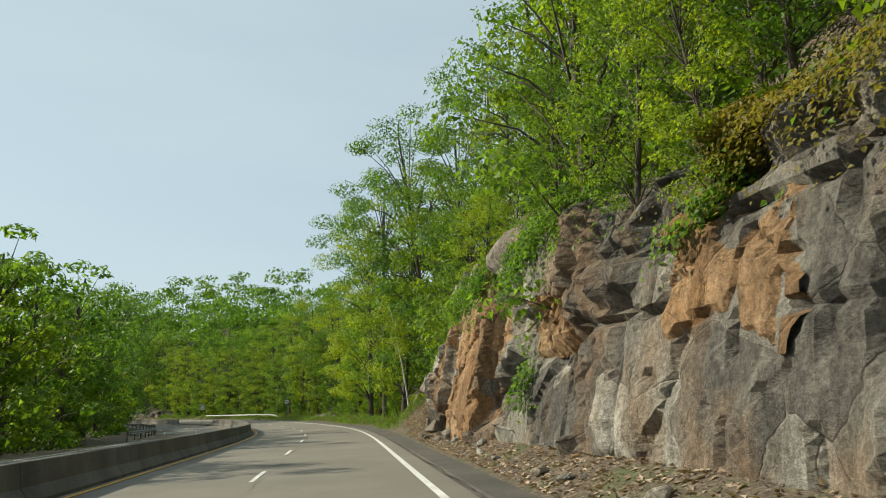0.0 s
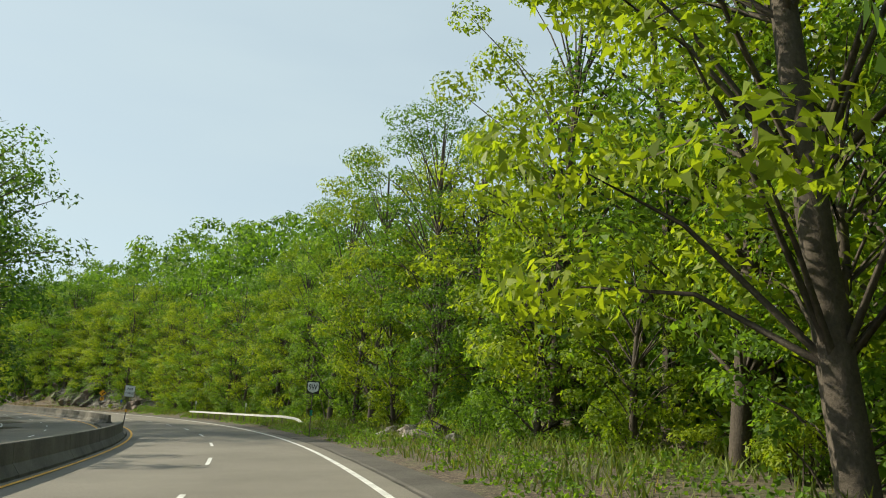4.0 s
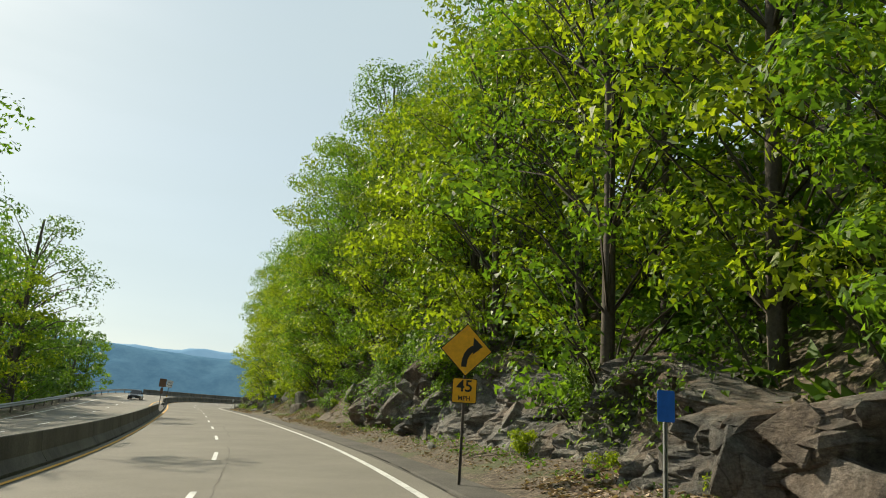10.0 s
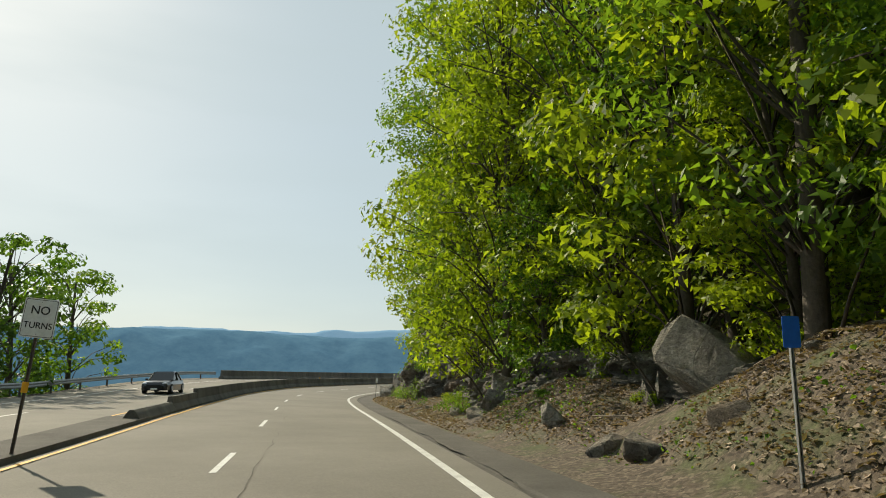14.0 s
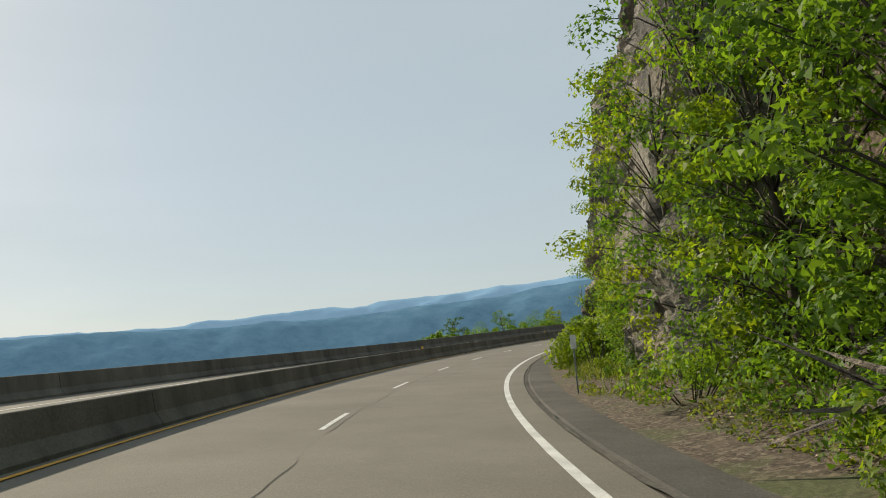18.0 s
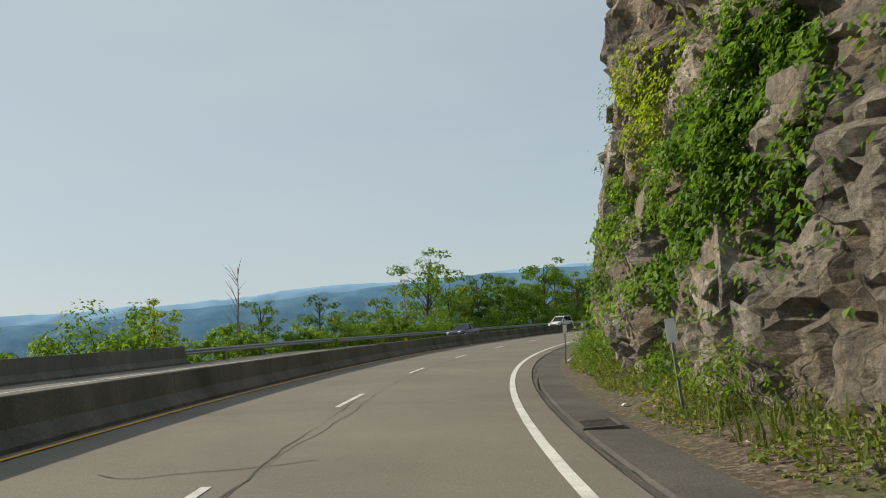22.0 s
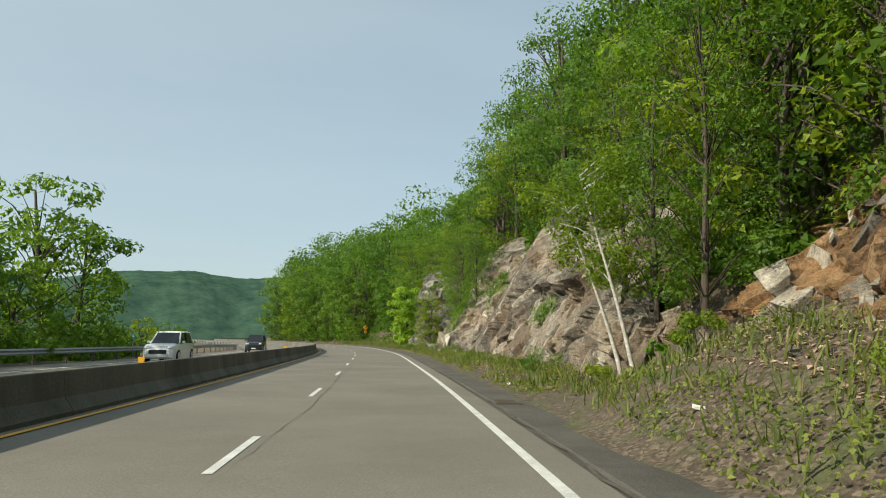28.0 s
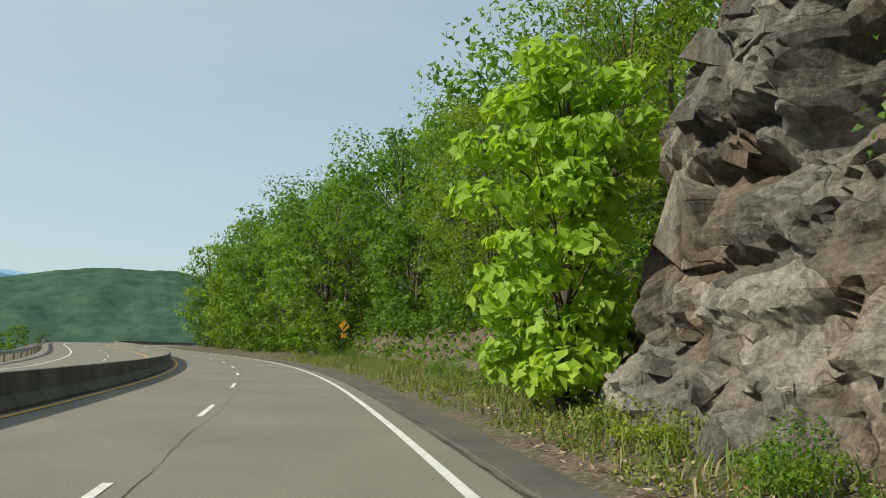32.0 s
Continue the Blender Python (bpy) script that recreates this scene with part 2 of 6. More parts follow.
def litter_soil(name):
    """Earth under a mosaic of dead leaves, twigs and moss."""
    m, n, l, b = material(name)
    c = n.new("ShaderNodeTexCoord")
    chip = n.new("ShaderNodeTexVoronoi")
    chip.inputs["Scale"].default_value = 15.0
    wob = tex(n, l, "noise", 6.0, 3, 0.6)
    curl = n.new("ShaderNodeVectorMath")
    curl.operation = "MULTIPLY_ADD"
    curl.inputs[1].default_value = (0.22, 0.22, 0.22)
    l.new(wob.outputs["Color"], curl.inputs[0])
    l.new(c.outputs["Object"], curl.inputs[2])
    l.new(curl.outputs[0], chip.inputs["Vector"])
    tone = n.new("ShaderNodeSeparateColor")
    l.new(chip.outputs["Color"], tone.inputs[0])
    r = ramp(n, [(0.0, (0.050, 0.036, 0.025)), (0.35, (0.088, 0.065, 0.044)), (0.7, (0.130, 0.098, 0.068)), (1.0, (0.21, 0.165, 0.12))])
    l.new(tone.outputs[0], r.inputs[0])
    t1, t2 = tex(n, l, "noise", 0.7, 5, 0.65), tex(n, l, "noise", 14, 4, 0.7)
    moss = ramp(n, [(0.50, (0, 0, 0)), (0.64, (0.8, 0.8, 0.8))])
    l.new(t1.outputs[0], moss.inputs[0])
    col = mixed(n, l, moss.outputs[0], r.outputs[0], (0.075, 0.095, 0.030))
    g = ramp(n, [(0.3, (0.55, 0.55, 0.55)), (0.7, (1.2, 1.2, 1.2))])
    l.new(t2.outputs[0], g.inputs[0])
    l.new(mixed(n, l, 1.0, col, g.outputs[0], "MULTIPLY"), b.inputs["Base Color"])
    b.inputs["Roughness"].default_value = 0.95
    bump(n, l, b, t2.outputs[0], 0.7, 0.04)
    return m


M_SOIL = litter_soil("leaf_litter_soil")
M_BARK = grainy("grey_bark", (0.05, 0.042, 0.033), (0.12, 0.10, 0.08), 3.0, 20, 0.9, 0.8, 0.02, stretch=(1, 1, 0.2))
M_BIRCH = grainy("pale_bark", (0.32, 0.30, 0.27), (0.62, 0.60, 0.56), 3.0, 14, 0.8, 0.4, 0.01, stretch=(0.3, 0.3, 2))
M_LEAF = leafy("leaf_green", (0.054, 0.122, 0.019), (0.162, 0.305, 0.042), 0.56)
M_LEAF_YELLOW = leafy("leaf_yellow_green", (0.102, 0.172, 0.017), (0.262, 0.370, 0.036), 0.58)
M_LEAF_DARK = leafy("leaf_dark", (0.044, 0.098, 0.021), (0.112, 0.218, 0.040), 0.50)


def rock_material(name, tones, rust, stain=(0.27, 0.150, 0.080)):
    """Jointed granite: each block its own tone, streaks down the face, rust stains, lichen specks, dark seams and fine grain."""
    m, n, l, b = material(name)
    warp = tex(n, l, "noise", 0.7, 3, 0.6)
    c = n.new("ShaderNodeTexCoord")
    shift = n.new("ShaderNodeVectorMath")
    shift.operation = "MULTIPLY_ADD"
    shift.inputs[1].default_value = (0.55, 0.55, 0.55)
    l.new(warp.outputs["Color"], shift.inputs[0])
    l.new(c.outputs["Object"], shift.inputs[2])
    block = n.new("ShaderNodeTexVoronoi")
    block.inputs["Scale"].default_value = 0.6
    l.new(shift.outputs[0], block.inputs["Vector"])
    seam = n.new("ShaderNodeTexVoronoi")
    seam.feature = "DISTANCE_TO_EDGE"
    seam.inputs["Scale"].default_value = 0.6
    l.new(shift.outputs[0], seam.inputs["Vector"])
    t2 = tex(n, l, "noise", 1.3, 6, 0.7, stretch=(1, 1, 0.45))
    t3 = tex(n, l, "noise", 9.0, 6, 0.75)
    t4 = tex(n, l, "noise", 0.45, 4, 0.6, stretch=(1, 1, 0.6), rot=(0, 20, 0))
    grey = n.new("ShaderNodeSeparateColor")
    l.new(block.outputs["Color"], grey.inputs[0])
    half = n.new("ShaderNodeMath")
    half.operation = "MULTIPLY_ADD"
    half.inputs[1].default_value = 0.30
    l.new(grey.outputs[0], half.inputs[0])
    sc = n.new("ShaderNodeMath")
    sc.operation = "MULTIPLY"
    sc.inputs[1].default_value = 0.62
    l.new(t2.outputs[0], sc.inputs[0])
    own = n.new("ShaderNodeObjectInfo")
    tint = n.new("ShaderNodeMath")
    tint.operation = "MULTIPLY_ADD"
    tint.inputs[1].default_value = 0.22
    l.new(own.outputs["Random"], tint.inputs[0])
    l.new(sc.outputs[0], tint.inputs[2])
    less = n.new("ShaderNodeMath")
    less.operation = "SUBTRACT"
    less.inputs[1].default_value = 0.11
    l.new(tint.outputs[0], less.inputs[0])
    l.new(less.outputs[0], half.inputs[2])
    r1 = ramp(n, [(0.28, tones[0]), (0.48, tones[1]), (0.68, tones[2])])
    l.new(half.outputs[0], r1.inputs[0])
    r4 = ramp(n, [(0.47, (0, 0, 0)), (0.60, (rust, rust, rust))])
    l.new(t4.outputs[0], r4.inputs[0])
    col = mixed(n, l, r4.outputs[0], r1.outputs[0], stain)
    rs = ramp(n, [(0.0, (0.72, 0.71, 0.70)), (0.012, (1, 1, 1))])
    l.new(seam.outputs["Distance"], rs.inputs[0])
    broken = ramp(n, [(0.42, (0, 0, 0)), (0.58, (1, 1, 1))])
    l.new(warp.outputs[0], broken.inputs[0])
    col = mixed(n, l, broken.outputs[0], col, mixed(n, l, 1.0, col, rs.outputs[0], "MULTIPLY"))
    streak = tex(n, l, "noise", 2.2, 5, 0.7, stretch=(1.6, 1.6, 0.25))
    rk = ramp(n, [(0.36, (0.48, 0.47, 0.46)), (0.56, (1.25, 1.25, 1.25))])
    l.new(streak.outputs[0], rk.inputs[0])
    col = mixed(n, l, 0.5, col, rk.outputs[0], "MULTIPLY")
    speck = tex(n, l, "noise", 26.0, 4, 0.8)
    rp = ramp(n, [(0.32, (0.70, 0.70, 0.70)), (0.68, (1.25, 1.25, 1.25))])
    l.new(speck.outputs[0], rp.inputs[0])
    col = mixed(n, l, 1.0, col, rp.outputs[0], "MULTIPLY")
    r3 = ramp(n, [(0.32, (0.56, 0.56, 0.56)), (0.68, (1.42, 1.42, 1.42))])
    l.new(t3.outputs[0], r3.inputs[0])
    l.new(mixed(n, l, 1.0, col, r3.outputs[0], "MULTIPLY"), b.inputs["Base Color"])
    b.inputs["Roughness"].default_value = 0.85
    b.inputs["Specular IOR Level"].default_value = 0.25
    hsum = n.new("ShaderNodeMath")
    hsum.operation = "MULTIPLY_ADD"
    hsum.inputs[1].default_value = 0.5
    l.new(rs.outputs[0], hsum.inputs[0])
    t5 = tex(n, l, "noise", 3.2, 9, 0.72, stretch=(1, 1, 1.6))
    l.new(t5.outputs[0], hsum.inputs[2])
    bump(n, l, b, hsum.outputs[0], 1.0, 0.20)
    # one grain runs through the face and its blocks
    where = n.new("ShaderNodeNewGeometry")
    for link in list(l):
        if link.from_node.type == "TEX_COORD":
            l.new(where.outputs["Position"], link.to_socket)
    return m


M_ROCK = rock_material("granite", ((0.100, 0.094, 0.083), (0.235, 0.215, 0.180), (0.42, 0.39, 0.34)), 0.30, (0.30, 0.20, 0.115))
M_ROCK_RUST = rock_material("rusty_granite", ((0.100, 0.092, 0.082), (0.250, 0.236, 0.200), (0.52, 0.49, 0.43)), 0.45, (0.27, 0.160, 0.080))
M_ROCK_ORANGE = rock_material("orange_granite", ((0.110, 0.070, 0.042), (0.270, 0.165, 0.085), (0.43, 0.29, 0.17)), 0.5, (0.30, 0.160, 0.065))
M_ROCK_TAN = rock_material("tan_granite", ((0.118, 0.106, 0.090), (0.320, 0.286, 0.235), (0.60, 0.55, 0.47)), 0.32, (0.34, 0.215, 0.125))
M_ROCK_DARK = rock_material("dark_granite", ((0.095, 0.090, 0.080), (0.185, 0.175, 0.155), (0.34, 0.32, 0.285)), 0.3)


# ---------------------------------------------------------------- builders
def mesh_of(name, verts, faces, smooth=False):
    """A mesh from arrays; faces all have the same number of corners."""
    verts, faces = np.asarray(verts, np.float32), np.asarray(faces, np.int32)
    me = bpy.data.meshes.new(name)
    me.vertices.add(len(verts))
    me.vertices.foreach_set("co", verts.ravel())
    k = faces.shape[1]
    me.loops.add(faces.size)
    me.loops.foreach_set("vertex_index", faces.ravel())
    me.polygons.add(len(faces))
    me.polygons.foreach_set("loop_start", np.arange(0, faces.size, k, dtype=np.int32))
    me.polygons.foreach_set("use_smooth", np.full(len(faces), smooth))
    me.update(calc_edges=True)
    return me


def solid(name, verts, faces, mat, parent=None, label="", smooth=False):
    me = mesh_of(name, verts, faces, smooth)
    me.materials.append(mat)
    ob = new(name, me)
    if parent:
        ob.parent = parent
    if label:
        ob["label"] = label
    return ob


def part(name, bm, mat, parent=None, label=""):
    me = bpy.data.meshes.new(name)
    bm.to_mesh(me)
    bm.free()
    me.materials.append(mat)
    ob = new(name, me)
    if parent:
        ob.parent = parent
    if label:
        ob["label"] = label
    return ob


def grid_faces(rows, cols):
    i = np.arange(rows - 1)[:, None] * cols + np.arange(cols - 1)[None]
    return np.stack([i, i + 1, i + cols + 1, i + cols], -1).reshape(-1, 4)


def ribbon(name, s, profile, mat, parent=None, label="", closed=False, smooth=False):
    """Sweeps a cross-section of (right, up) along the road."""
    s = np.asarray(s, float)
    pr = np.asarray(profile, float)
    v = place(s[:, None], pr[None, :, 0], pr[None, :, 1]).reshape(-1, 3)
    k = len(pr)
    if not closed:
        return solid(name, v, grid_faces(len(s), k)[:, ::-1], mat, parent, label, smooth)
    i = np.arange(len(s) - 1)[:, None] * k
    j = np.arange(k)[None]
    f = np.stack([i + j, i + k + j, i + k + (j + 1) % k, i + (j + 1) % k], -1).reshape(-1, 4)
    me_f = [tuple(q) for q in f] + [tuple(range(k)), tuple(range(len(v) - 1, len(v) - 1 - k, -1))]
    me = bpy.data.meshes.new(name)
    me.from_pydata([tuple(p) for p in v], [], me_f)
    me.materials.append(mat)
    ob = new(name, me)
    if parent:
        ob.parent = parent
    if label:
        ob["label"] = label
    return ob


def tube(points, radii, sides=7):
    """Vertices and quads of a bent, tapered limb."""
    pts = np.asarray(points, float)
    v, n = [], len(pts)
    for i, p in enumerate(pts):
        t = pts[min(i + 1, n - 1)] - pts[max(i - 1, 0)]
        t = t / (np.linalg.norm(t) + 1e-9)
        a = np.cross(t, (0.31, 0.95, 0.05) if abs(t[2]) > 0.7 else (0, 0, 1.0))
        a /= np.linalg.norm(a) + 1e-9
        b = np.cross(t, a)
        w = np.arange(sides) * 2 * math.pi / sides
        v.append(p + radii[i] * (np.cos(w)[:, None] * a + np.sin(w)[:, None] * b))
    v = np.concatenate(v)
    i = np.arange(n - 1)[:, None] * sides
    j = np.arange(sides)[None]
    f = np.stack([i + j, i + (j + 1) % sides, i + sides + (j + 1) % sides, i + sides + j], -1).reshape(-1, 4)
    return v, f


def joined(pieces):
    vs, fs, base = [], [], 0
    for v, f in pieces:
        vs.append(v)
        fs.append(f + base)
        base += len(v)
    return np.concatenate(vs), np.concatenate(fs)


def leaves(rng, centers, size, outward=None, droop=0.35, simple=False):
    """One folded kite per centre, or one plain triangle where it is far off."""
    n = len(centers)
    nor = rng.normal(size=(n, 3)) * 0.55 + np.array([0, 0, 0.55])
    if outward is not None:
        nor += outward * 1.25
    nor /= np.linalg.norm(nor, axis=1, keepdims=True)
    ax = rng.normal(size=(n, 3)) + np.array([0, 0, -droop])
    ax -= nor * (ax * nor).sum(1, keepdims=True)
    ax /= np.linalg.norm(ax, axis=1, keepdims=True)
    side = np.cross(nor, ax)
    L = size * rng.uniform(0.6, 1.35, (n, 1))
    W = L * rng.uniform(0.30, 0.48, (n, 1))
    v = np.stack([centers - ax * L * 0.5, centers + side * W + nor * W * 0.35 - ax * L * 0.08, centers + ax * L * 0.5 - nor * L * 0.12, centers - side * W + nor * W * 0.35 - ax * L * 0.08], 1)
    if simple:
        v = np.stack([v[:, 0], v[:, 1] + 0.25 * (v[:, 2] - v[:, 0]), v[:, 3] + 0.75 * (v[:, 2] - v[:, 0])], 1)
        return v.reshape(-1, 3), np.arange(3 * n).reshape(-1, 3)
    f = np.arange(4 * n).reshape(-1, 4)
    return v.reshape(-1, 3), f


def crown_points(rng, n, clumps, spread, flat=0.55):
    """Leaf places in clumps (centre, radius): thick at each clump's skin, with gaps between."""
    c = np.array([k[0] for k in clumps])
    r = np.array([k[1] for k in clumps])
    w = r**2
    pick = rng.choice(len(c), n, p=w / w.sum())
    u = rng.normal(size=(n, 3))
    u /= np.linalg.norm(u, axis=1, keepdims=True)
    rad = r[pick] * rng.uniform(0.25, 1.0, n) ** 0.5 * spread
    p = c[pick] + u * rad[:, None] * np.array([1, 1, flat])
    return p, u


# ---------------------------------------------------------------- lie of the land
# metres along; foot of the right-hand slope; height of the bare rock there; rise of the wooded slope behind
RIGHT = np.array([
    (-60, 4.8, 7, 0.8), (0, 4.8, 7.0, 0.8), (14, 4.8, 7.2, 0.8), (20, 4.8, 8.0, 0.8), (26, 4.8, 9.6, 0.8), (36, 5.2, 8.6, 0.8), (41, 5.8, 5.0, 0.7), (46, 6.0, 1.8, 0.5), (52, 6.8, 1.0, 0.4), (62, 7.5, 0.6, 0.3),
    (75, 8.5, 0.2, 0.2), (125, 8.5, 0.2, 0.25), (150, 7.0, 0.4, 0.45), (165, 6.2, 0.8, 0.8), (185, 5.6, 1.8, 0.9), (196, 5.4, 3, 0.9), (203, 5.4, 6, 0.9),
    (214, 5.5, 6.2, 0.9), (223, 5.6, 6.0, 0.95), (228, 6.0, 3.0, 0.95), (237, 6.8, 1.8, 0.95), (247, 7.0, 2.0, 0.95), (254, 5.6, 2.4, 0.95), (266, 5.2, 4.0, 0.95), (282, 5.6, 7, 0.95), (296, 5.8, 6, 0.95),
    (308, 6.2, 6, 0.9), (314, 6.0, 17, 0.9), (412, 5.8, 17, 0.9), (424, 6.3, 6, 0.8), (440, 7.0, 2.0, 0.75), (463, 5.6, 3, 0.75), (474, 5.4, 3.8, 0.75), (479, 6.4, 3.0, 0.75), (482, 7.0, 6.2, 0.75), (488, 7.0, 6.8, 0.75),
    (491, 6.8, 3.0, 0.75), (497, 6.3, 3.0, 0.75), (501, 6.2, 8.8, 0.75), (515, 6.0, 9.5, 0.75), (528, 5.8, 10.0, 0.75), (538, 5.8, 10.0, 0.75), (544, 5.8, 8, 0.75), (550, 5.6, 9, 0.75), (561, 5.6, 11, 0.75), (566, 6.2, 2, 0.75), (600, 8, 1, 0.65), (790, 9, 1, 0.6),
])
# metres along; edge of the far carriageway; fall of the ground beyond it
LEFT = np.array([
    (-60, -15.5, 0.05), (120, -15, 0.0), (200, -15, -0.1), (255, -16, -0.3), (290, -17, -0.75), (330, -17, -0.6), (400, -17, -0.45), (560, -17, -0.4), (790, -17, -0.4),
])

# heaps of fallen stones and leaves: along, right, height, half-length
TALUS = ((45.5, 8.0, 2.6, 7), (52, 7.9, 2.2, 6.5), (216.5, 7.6, 2.3, 4.5), (228, 7.0, 1.0, 5), (243.5, 7.6, 1.7, 5), (252, 7.0, 1.0, 5), (291, 6.9, 0.9, 5), (300, 6.8, 0.9, 4), (463, 8.0, 2.3, 6.5), (485, 7.2, 1.5, 6.5))


def right_of(s):
    return [np.interp(s, RIGHT[:, 0], RIGHT[:, k]) for k in (1, 2, 3)]


def lean_of(s):
    """Metres back for each metre up, of the rock faces."""
    return np.interp(s, [40, 48, 170, 185, 300, 312, 425, 445, 464, 546, 552], [0.26, 0.5, 0.6, 0.62, 0.62, 0.3, 0.3, 0.6, 0.74, 0.74, 0.42])


def ground_height(s, d):
    """Height of the ground at metres along and to the right."""
    s, d = np.broadcast_arrays(np.asarray(s, float), np.asarray(d, float))
    foot, rock, rise = right_of(s)
    u = d - foot
    verge = np.clip((d - 3.6) / (foot - 3.6), 0, 1.4) * 0.45 * (d > 3.6)
    lean = lean_of(s)
    step = rock * np.clip((u - 1.9) / np.maximum(lean * rock, 0.5), 0, 1)
    back = 34 * (1 - np.exp(-np.clip(u - 1.9 - lean * rock, 0, 140) / 34)) * rise
    for ms, md, mh, mr in TALUS:
        step = np.maximum(step, mh * np.clip(1.25 - np.hypot((s - ms) / mr, (d - md) / (0.45 * mr)), 0, 1))
    right = verge + step + back + (fnoise(s / 9, d / 9, 3) * 0.5 + fnoise(s / 2.5, d / 2.5, 5) * 0.15) * np.clip(u / 4, 0, 1)
    edge = np.interp(s, LEFT[:, 0], LEFT[:, 1])
    fall = np.interp(s, LEFT[:, 0], LEFT[:, 2])
    w = np.clip(edge - d, 0, None)
    left = fall * np.clip(w - 1.0, 0, 400) + fnoise(s / 8, d / 8, 7) * 0.4 * np.clip(w / 4, 0, 1)
    z = np.where(d > 0, right, left)
    return np.where((d > edge + 0.1) & (d < 3.7), -0.06, z - 0.02)


S_ALL = np.arange(-58, 778, 2.0)
D_ALL = np.concatenate([[-90, -75, -62, -52, -44, -38, -33, -29, -26, -23, -21, -19.5, -18, -17.2, -16.8, -16, -7], np.arange(3.2, 12, 0.6), np.arange(12, 24, 1.5), [26, 29, 33, 38, 44, 52, 60, 70, 82]])
gs, gd = np.meshgrid(S_ALL, D_ALL, indexing="ij")
gv = place(gs, gd, ground_height(gs, gd)).reshape(-1, 3)
gf = grid_faces(len(S_ALL), len(D_ALL))[:, ::-1]
# the wide country round it: a sheet that drops into the valley on the left and reaches the horizon
fx = np.concatenate([[-4600, -3600, -2800, -2200, -1700, -1300, -1000], np.arange(-800, 801, 80), [1000, 1400, 2000, 3000, 4600]])
fxx, fyy = np.meshgrid(fx, fx + 300, indexing="ij")
near = np.stack([AX[::16], AY[::16]], -1)
flat = np.stack([fxx.ravel(), fyy.ravel()], -1)
gap = flat[:, None] - near[None]
dist = np.sqrt((gap**2).sum(-1))
k = dist.argmin(1)
kh = AH[::16][k]
sided = gap[np.arange(len(k)), k, 0] * np.cos(kh) + gap[np.arange(len(k)), k, 1] * np.sin(kh)
dd = dist[np.arange(len(k)), k]
fz = np.where(sided > 0, np.interp(dd, [30, 110, 220], [-6, 12, 26]), -6 - np.clip(dd - 20, 0, 420) * 0.28)
fv = np.concatenate([flat, fz[:, None]], 1)
ff = grid_faces(len(fx), len(fx))[:, ::-1]
allv, allf = joined([(gv, gf), (fv, ff)])
ground = tagged(solid("ground", allv, allf, M_SOIL, smooth=True), "brown leaf-littered roadside ground and wooded slope", "ground", kind="structure")

# ---------------------------------------------------------------- road
S_ROAD = np.arange(-58, 777, 2.0)
road = tagged(ribbon("road", S_ROAD, [(-6.1, 0.0), (-4, 0.005), (-1.95, 0.01), (0, 0.012), (1.95, 0.01), (2.55, 0.0), (2.56, -0.12)], M_ASPHALT), "sun-bleached grey asphalt carriageway", "road", kind="structure")
shoulder = tagged(ribbon("shoulder", S_ROAD, [(2.5, -0.02), (2.72, -0.03), (2.78, -0.004), (3.3, 0.0), (3.75, -0.01), (4.0, -0.08)], M_SHOULDER), "dark broken asphalt shoulder with a crumbling gutter", "road shoulder", kind="structure")
fe = np.interp(S_ROAD, LEFT[:, 0], LEFT[:, 1])[:, None]
fd = np.concatenate([fe + 0.2, fe + 0.9, 0 * fe - 11, 0 * fe - 6.6, 0 * fe - 6.2], 1)
far_road = tagged(solid("far_road", place(S_ROAD[:, None], fd, np.array([-0.05, 0.0, 0.005, 0.0, 0.0])[None]).reshape(-1, 3), grid_faces(len(S_ROAD), 5)[:, ::-1], M_ASPHALT), "sunlit grey asphalt of the opposite carriageway", "road", kind="structure")

edge_line = tagged(ribbon("edge_line", S_ROAD, [(1.88, 0.018), (2.04, 0.018)], M_LINE), "worn white edge line along the road", "road marking", kind="structure")
PERIOD, DASH = 10.56, 3.05
PHASE = np.array([(-60, 7.0), (165, 7.0), (195, 5.2), (215, 4.0), (300, 4.3), (345, 5.8), (400, 7.0), (420, 7.4), (780, 7.4)])
LANE = np.array([(-60, -1.88), (60, -1.86), (100, -1.64), (160, -1.76), (190, -1.90), (780, -1.92)])


def marks(n, shift=0.0):
    """The marks along the road that one painted dash covers."""
    m = n * PERIOD + shift
    m = m + float(np.interp(np.interp(m, AM, AS), PHASE[:, 0], PHASE[:, 1]))
    return np.interp(np.linspace(m, m + DASH, 4), AM, AS)


for n in range(-4, 74):
    ss = marks(n)
    dl = np.interp(ss, LANE[:, 0], LANE[:, 1])[:, None] + np.array([-0.06, 0.06])[None]
    ob = solid("lane_dash", place(ss[:, None], dl, 0.018).reshape(-1, 3), grid_faces(4, 2)[:, ::-1], M_LINE)
    tagged(ob, "worn white lane dash painted on the asphalt", "road marking", "lane dashes")


ribbon("yellow_line", S_ROAD[:62], [(-5.48, 0.018), (-5.36, 0.018)], M_YELLOW, road)
ribbon("yellow_line", S_ROAD[58:], [(-5.48, 0.019), (-5.36, 0.019)], M_YELLOW, road)
ribbon("yellow_line", S_ROAD, [(-7.42, 0.014), (-7.3, 0.014)], M_YELLOW, far_road)
ribbon("far_edge_line", S_ROAD, [(-13.9, 0.014), (-13.76, 0.014)], M_LINE, far_road)
for n in range(-4, 74):
    ribbon("far_lane_dash", marks(n, 3.0), [(-10.7, 0.014), (-10.58, 0.014)], M_LINE, far_road)

M_CRACK = grainy("dark_crack_seal", (0.075, 0.070, 0.060), (0.150, 0.139, 0.118), 3.0, 40, 0.95, 0.6, 0.01)


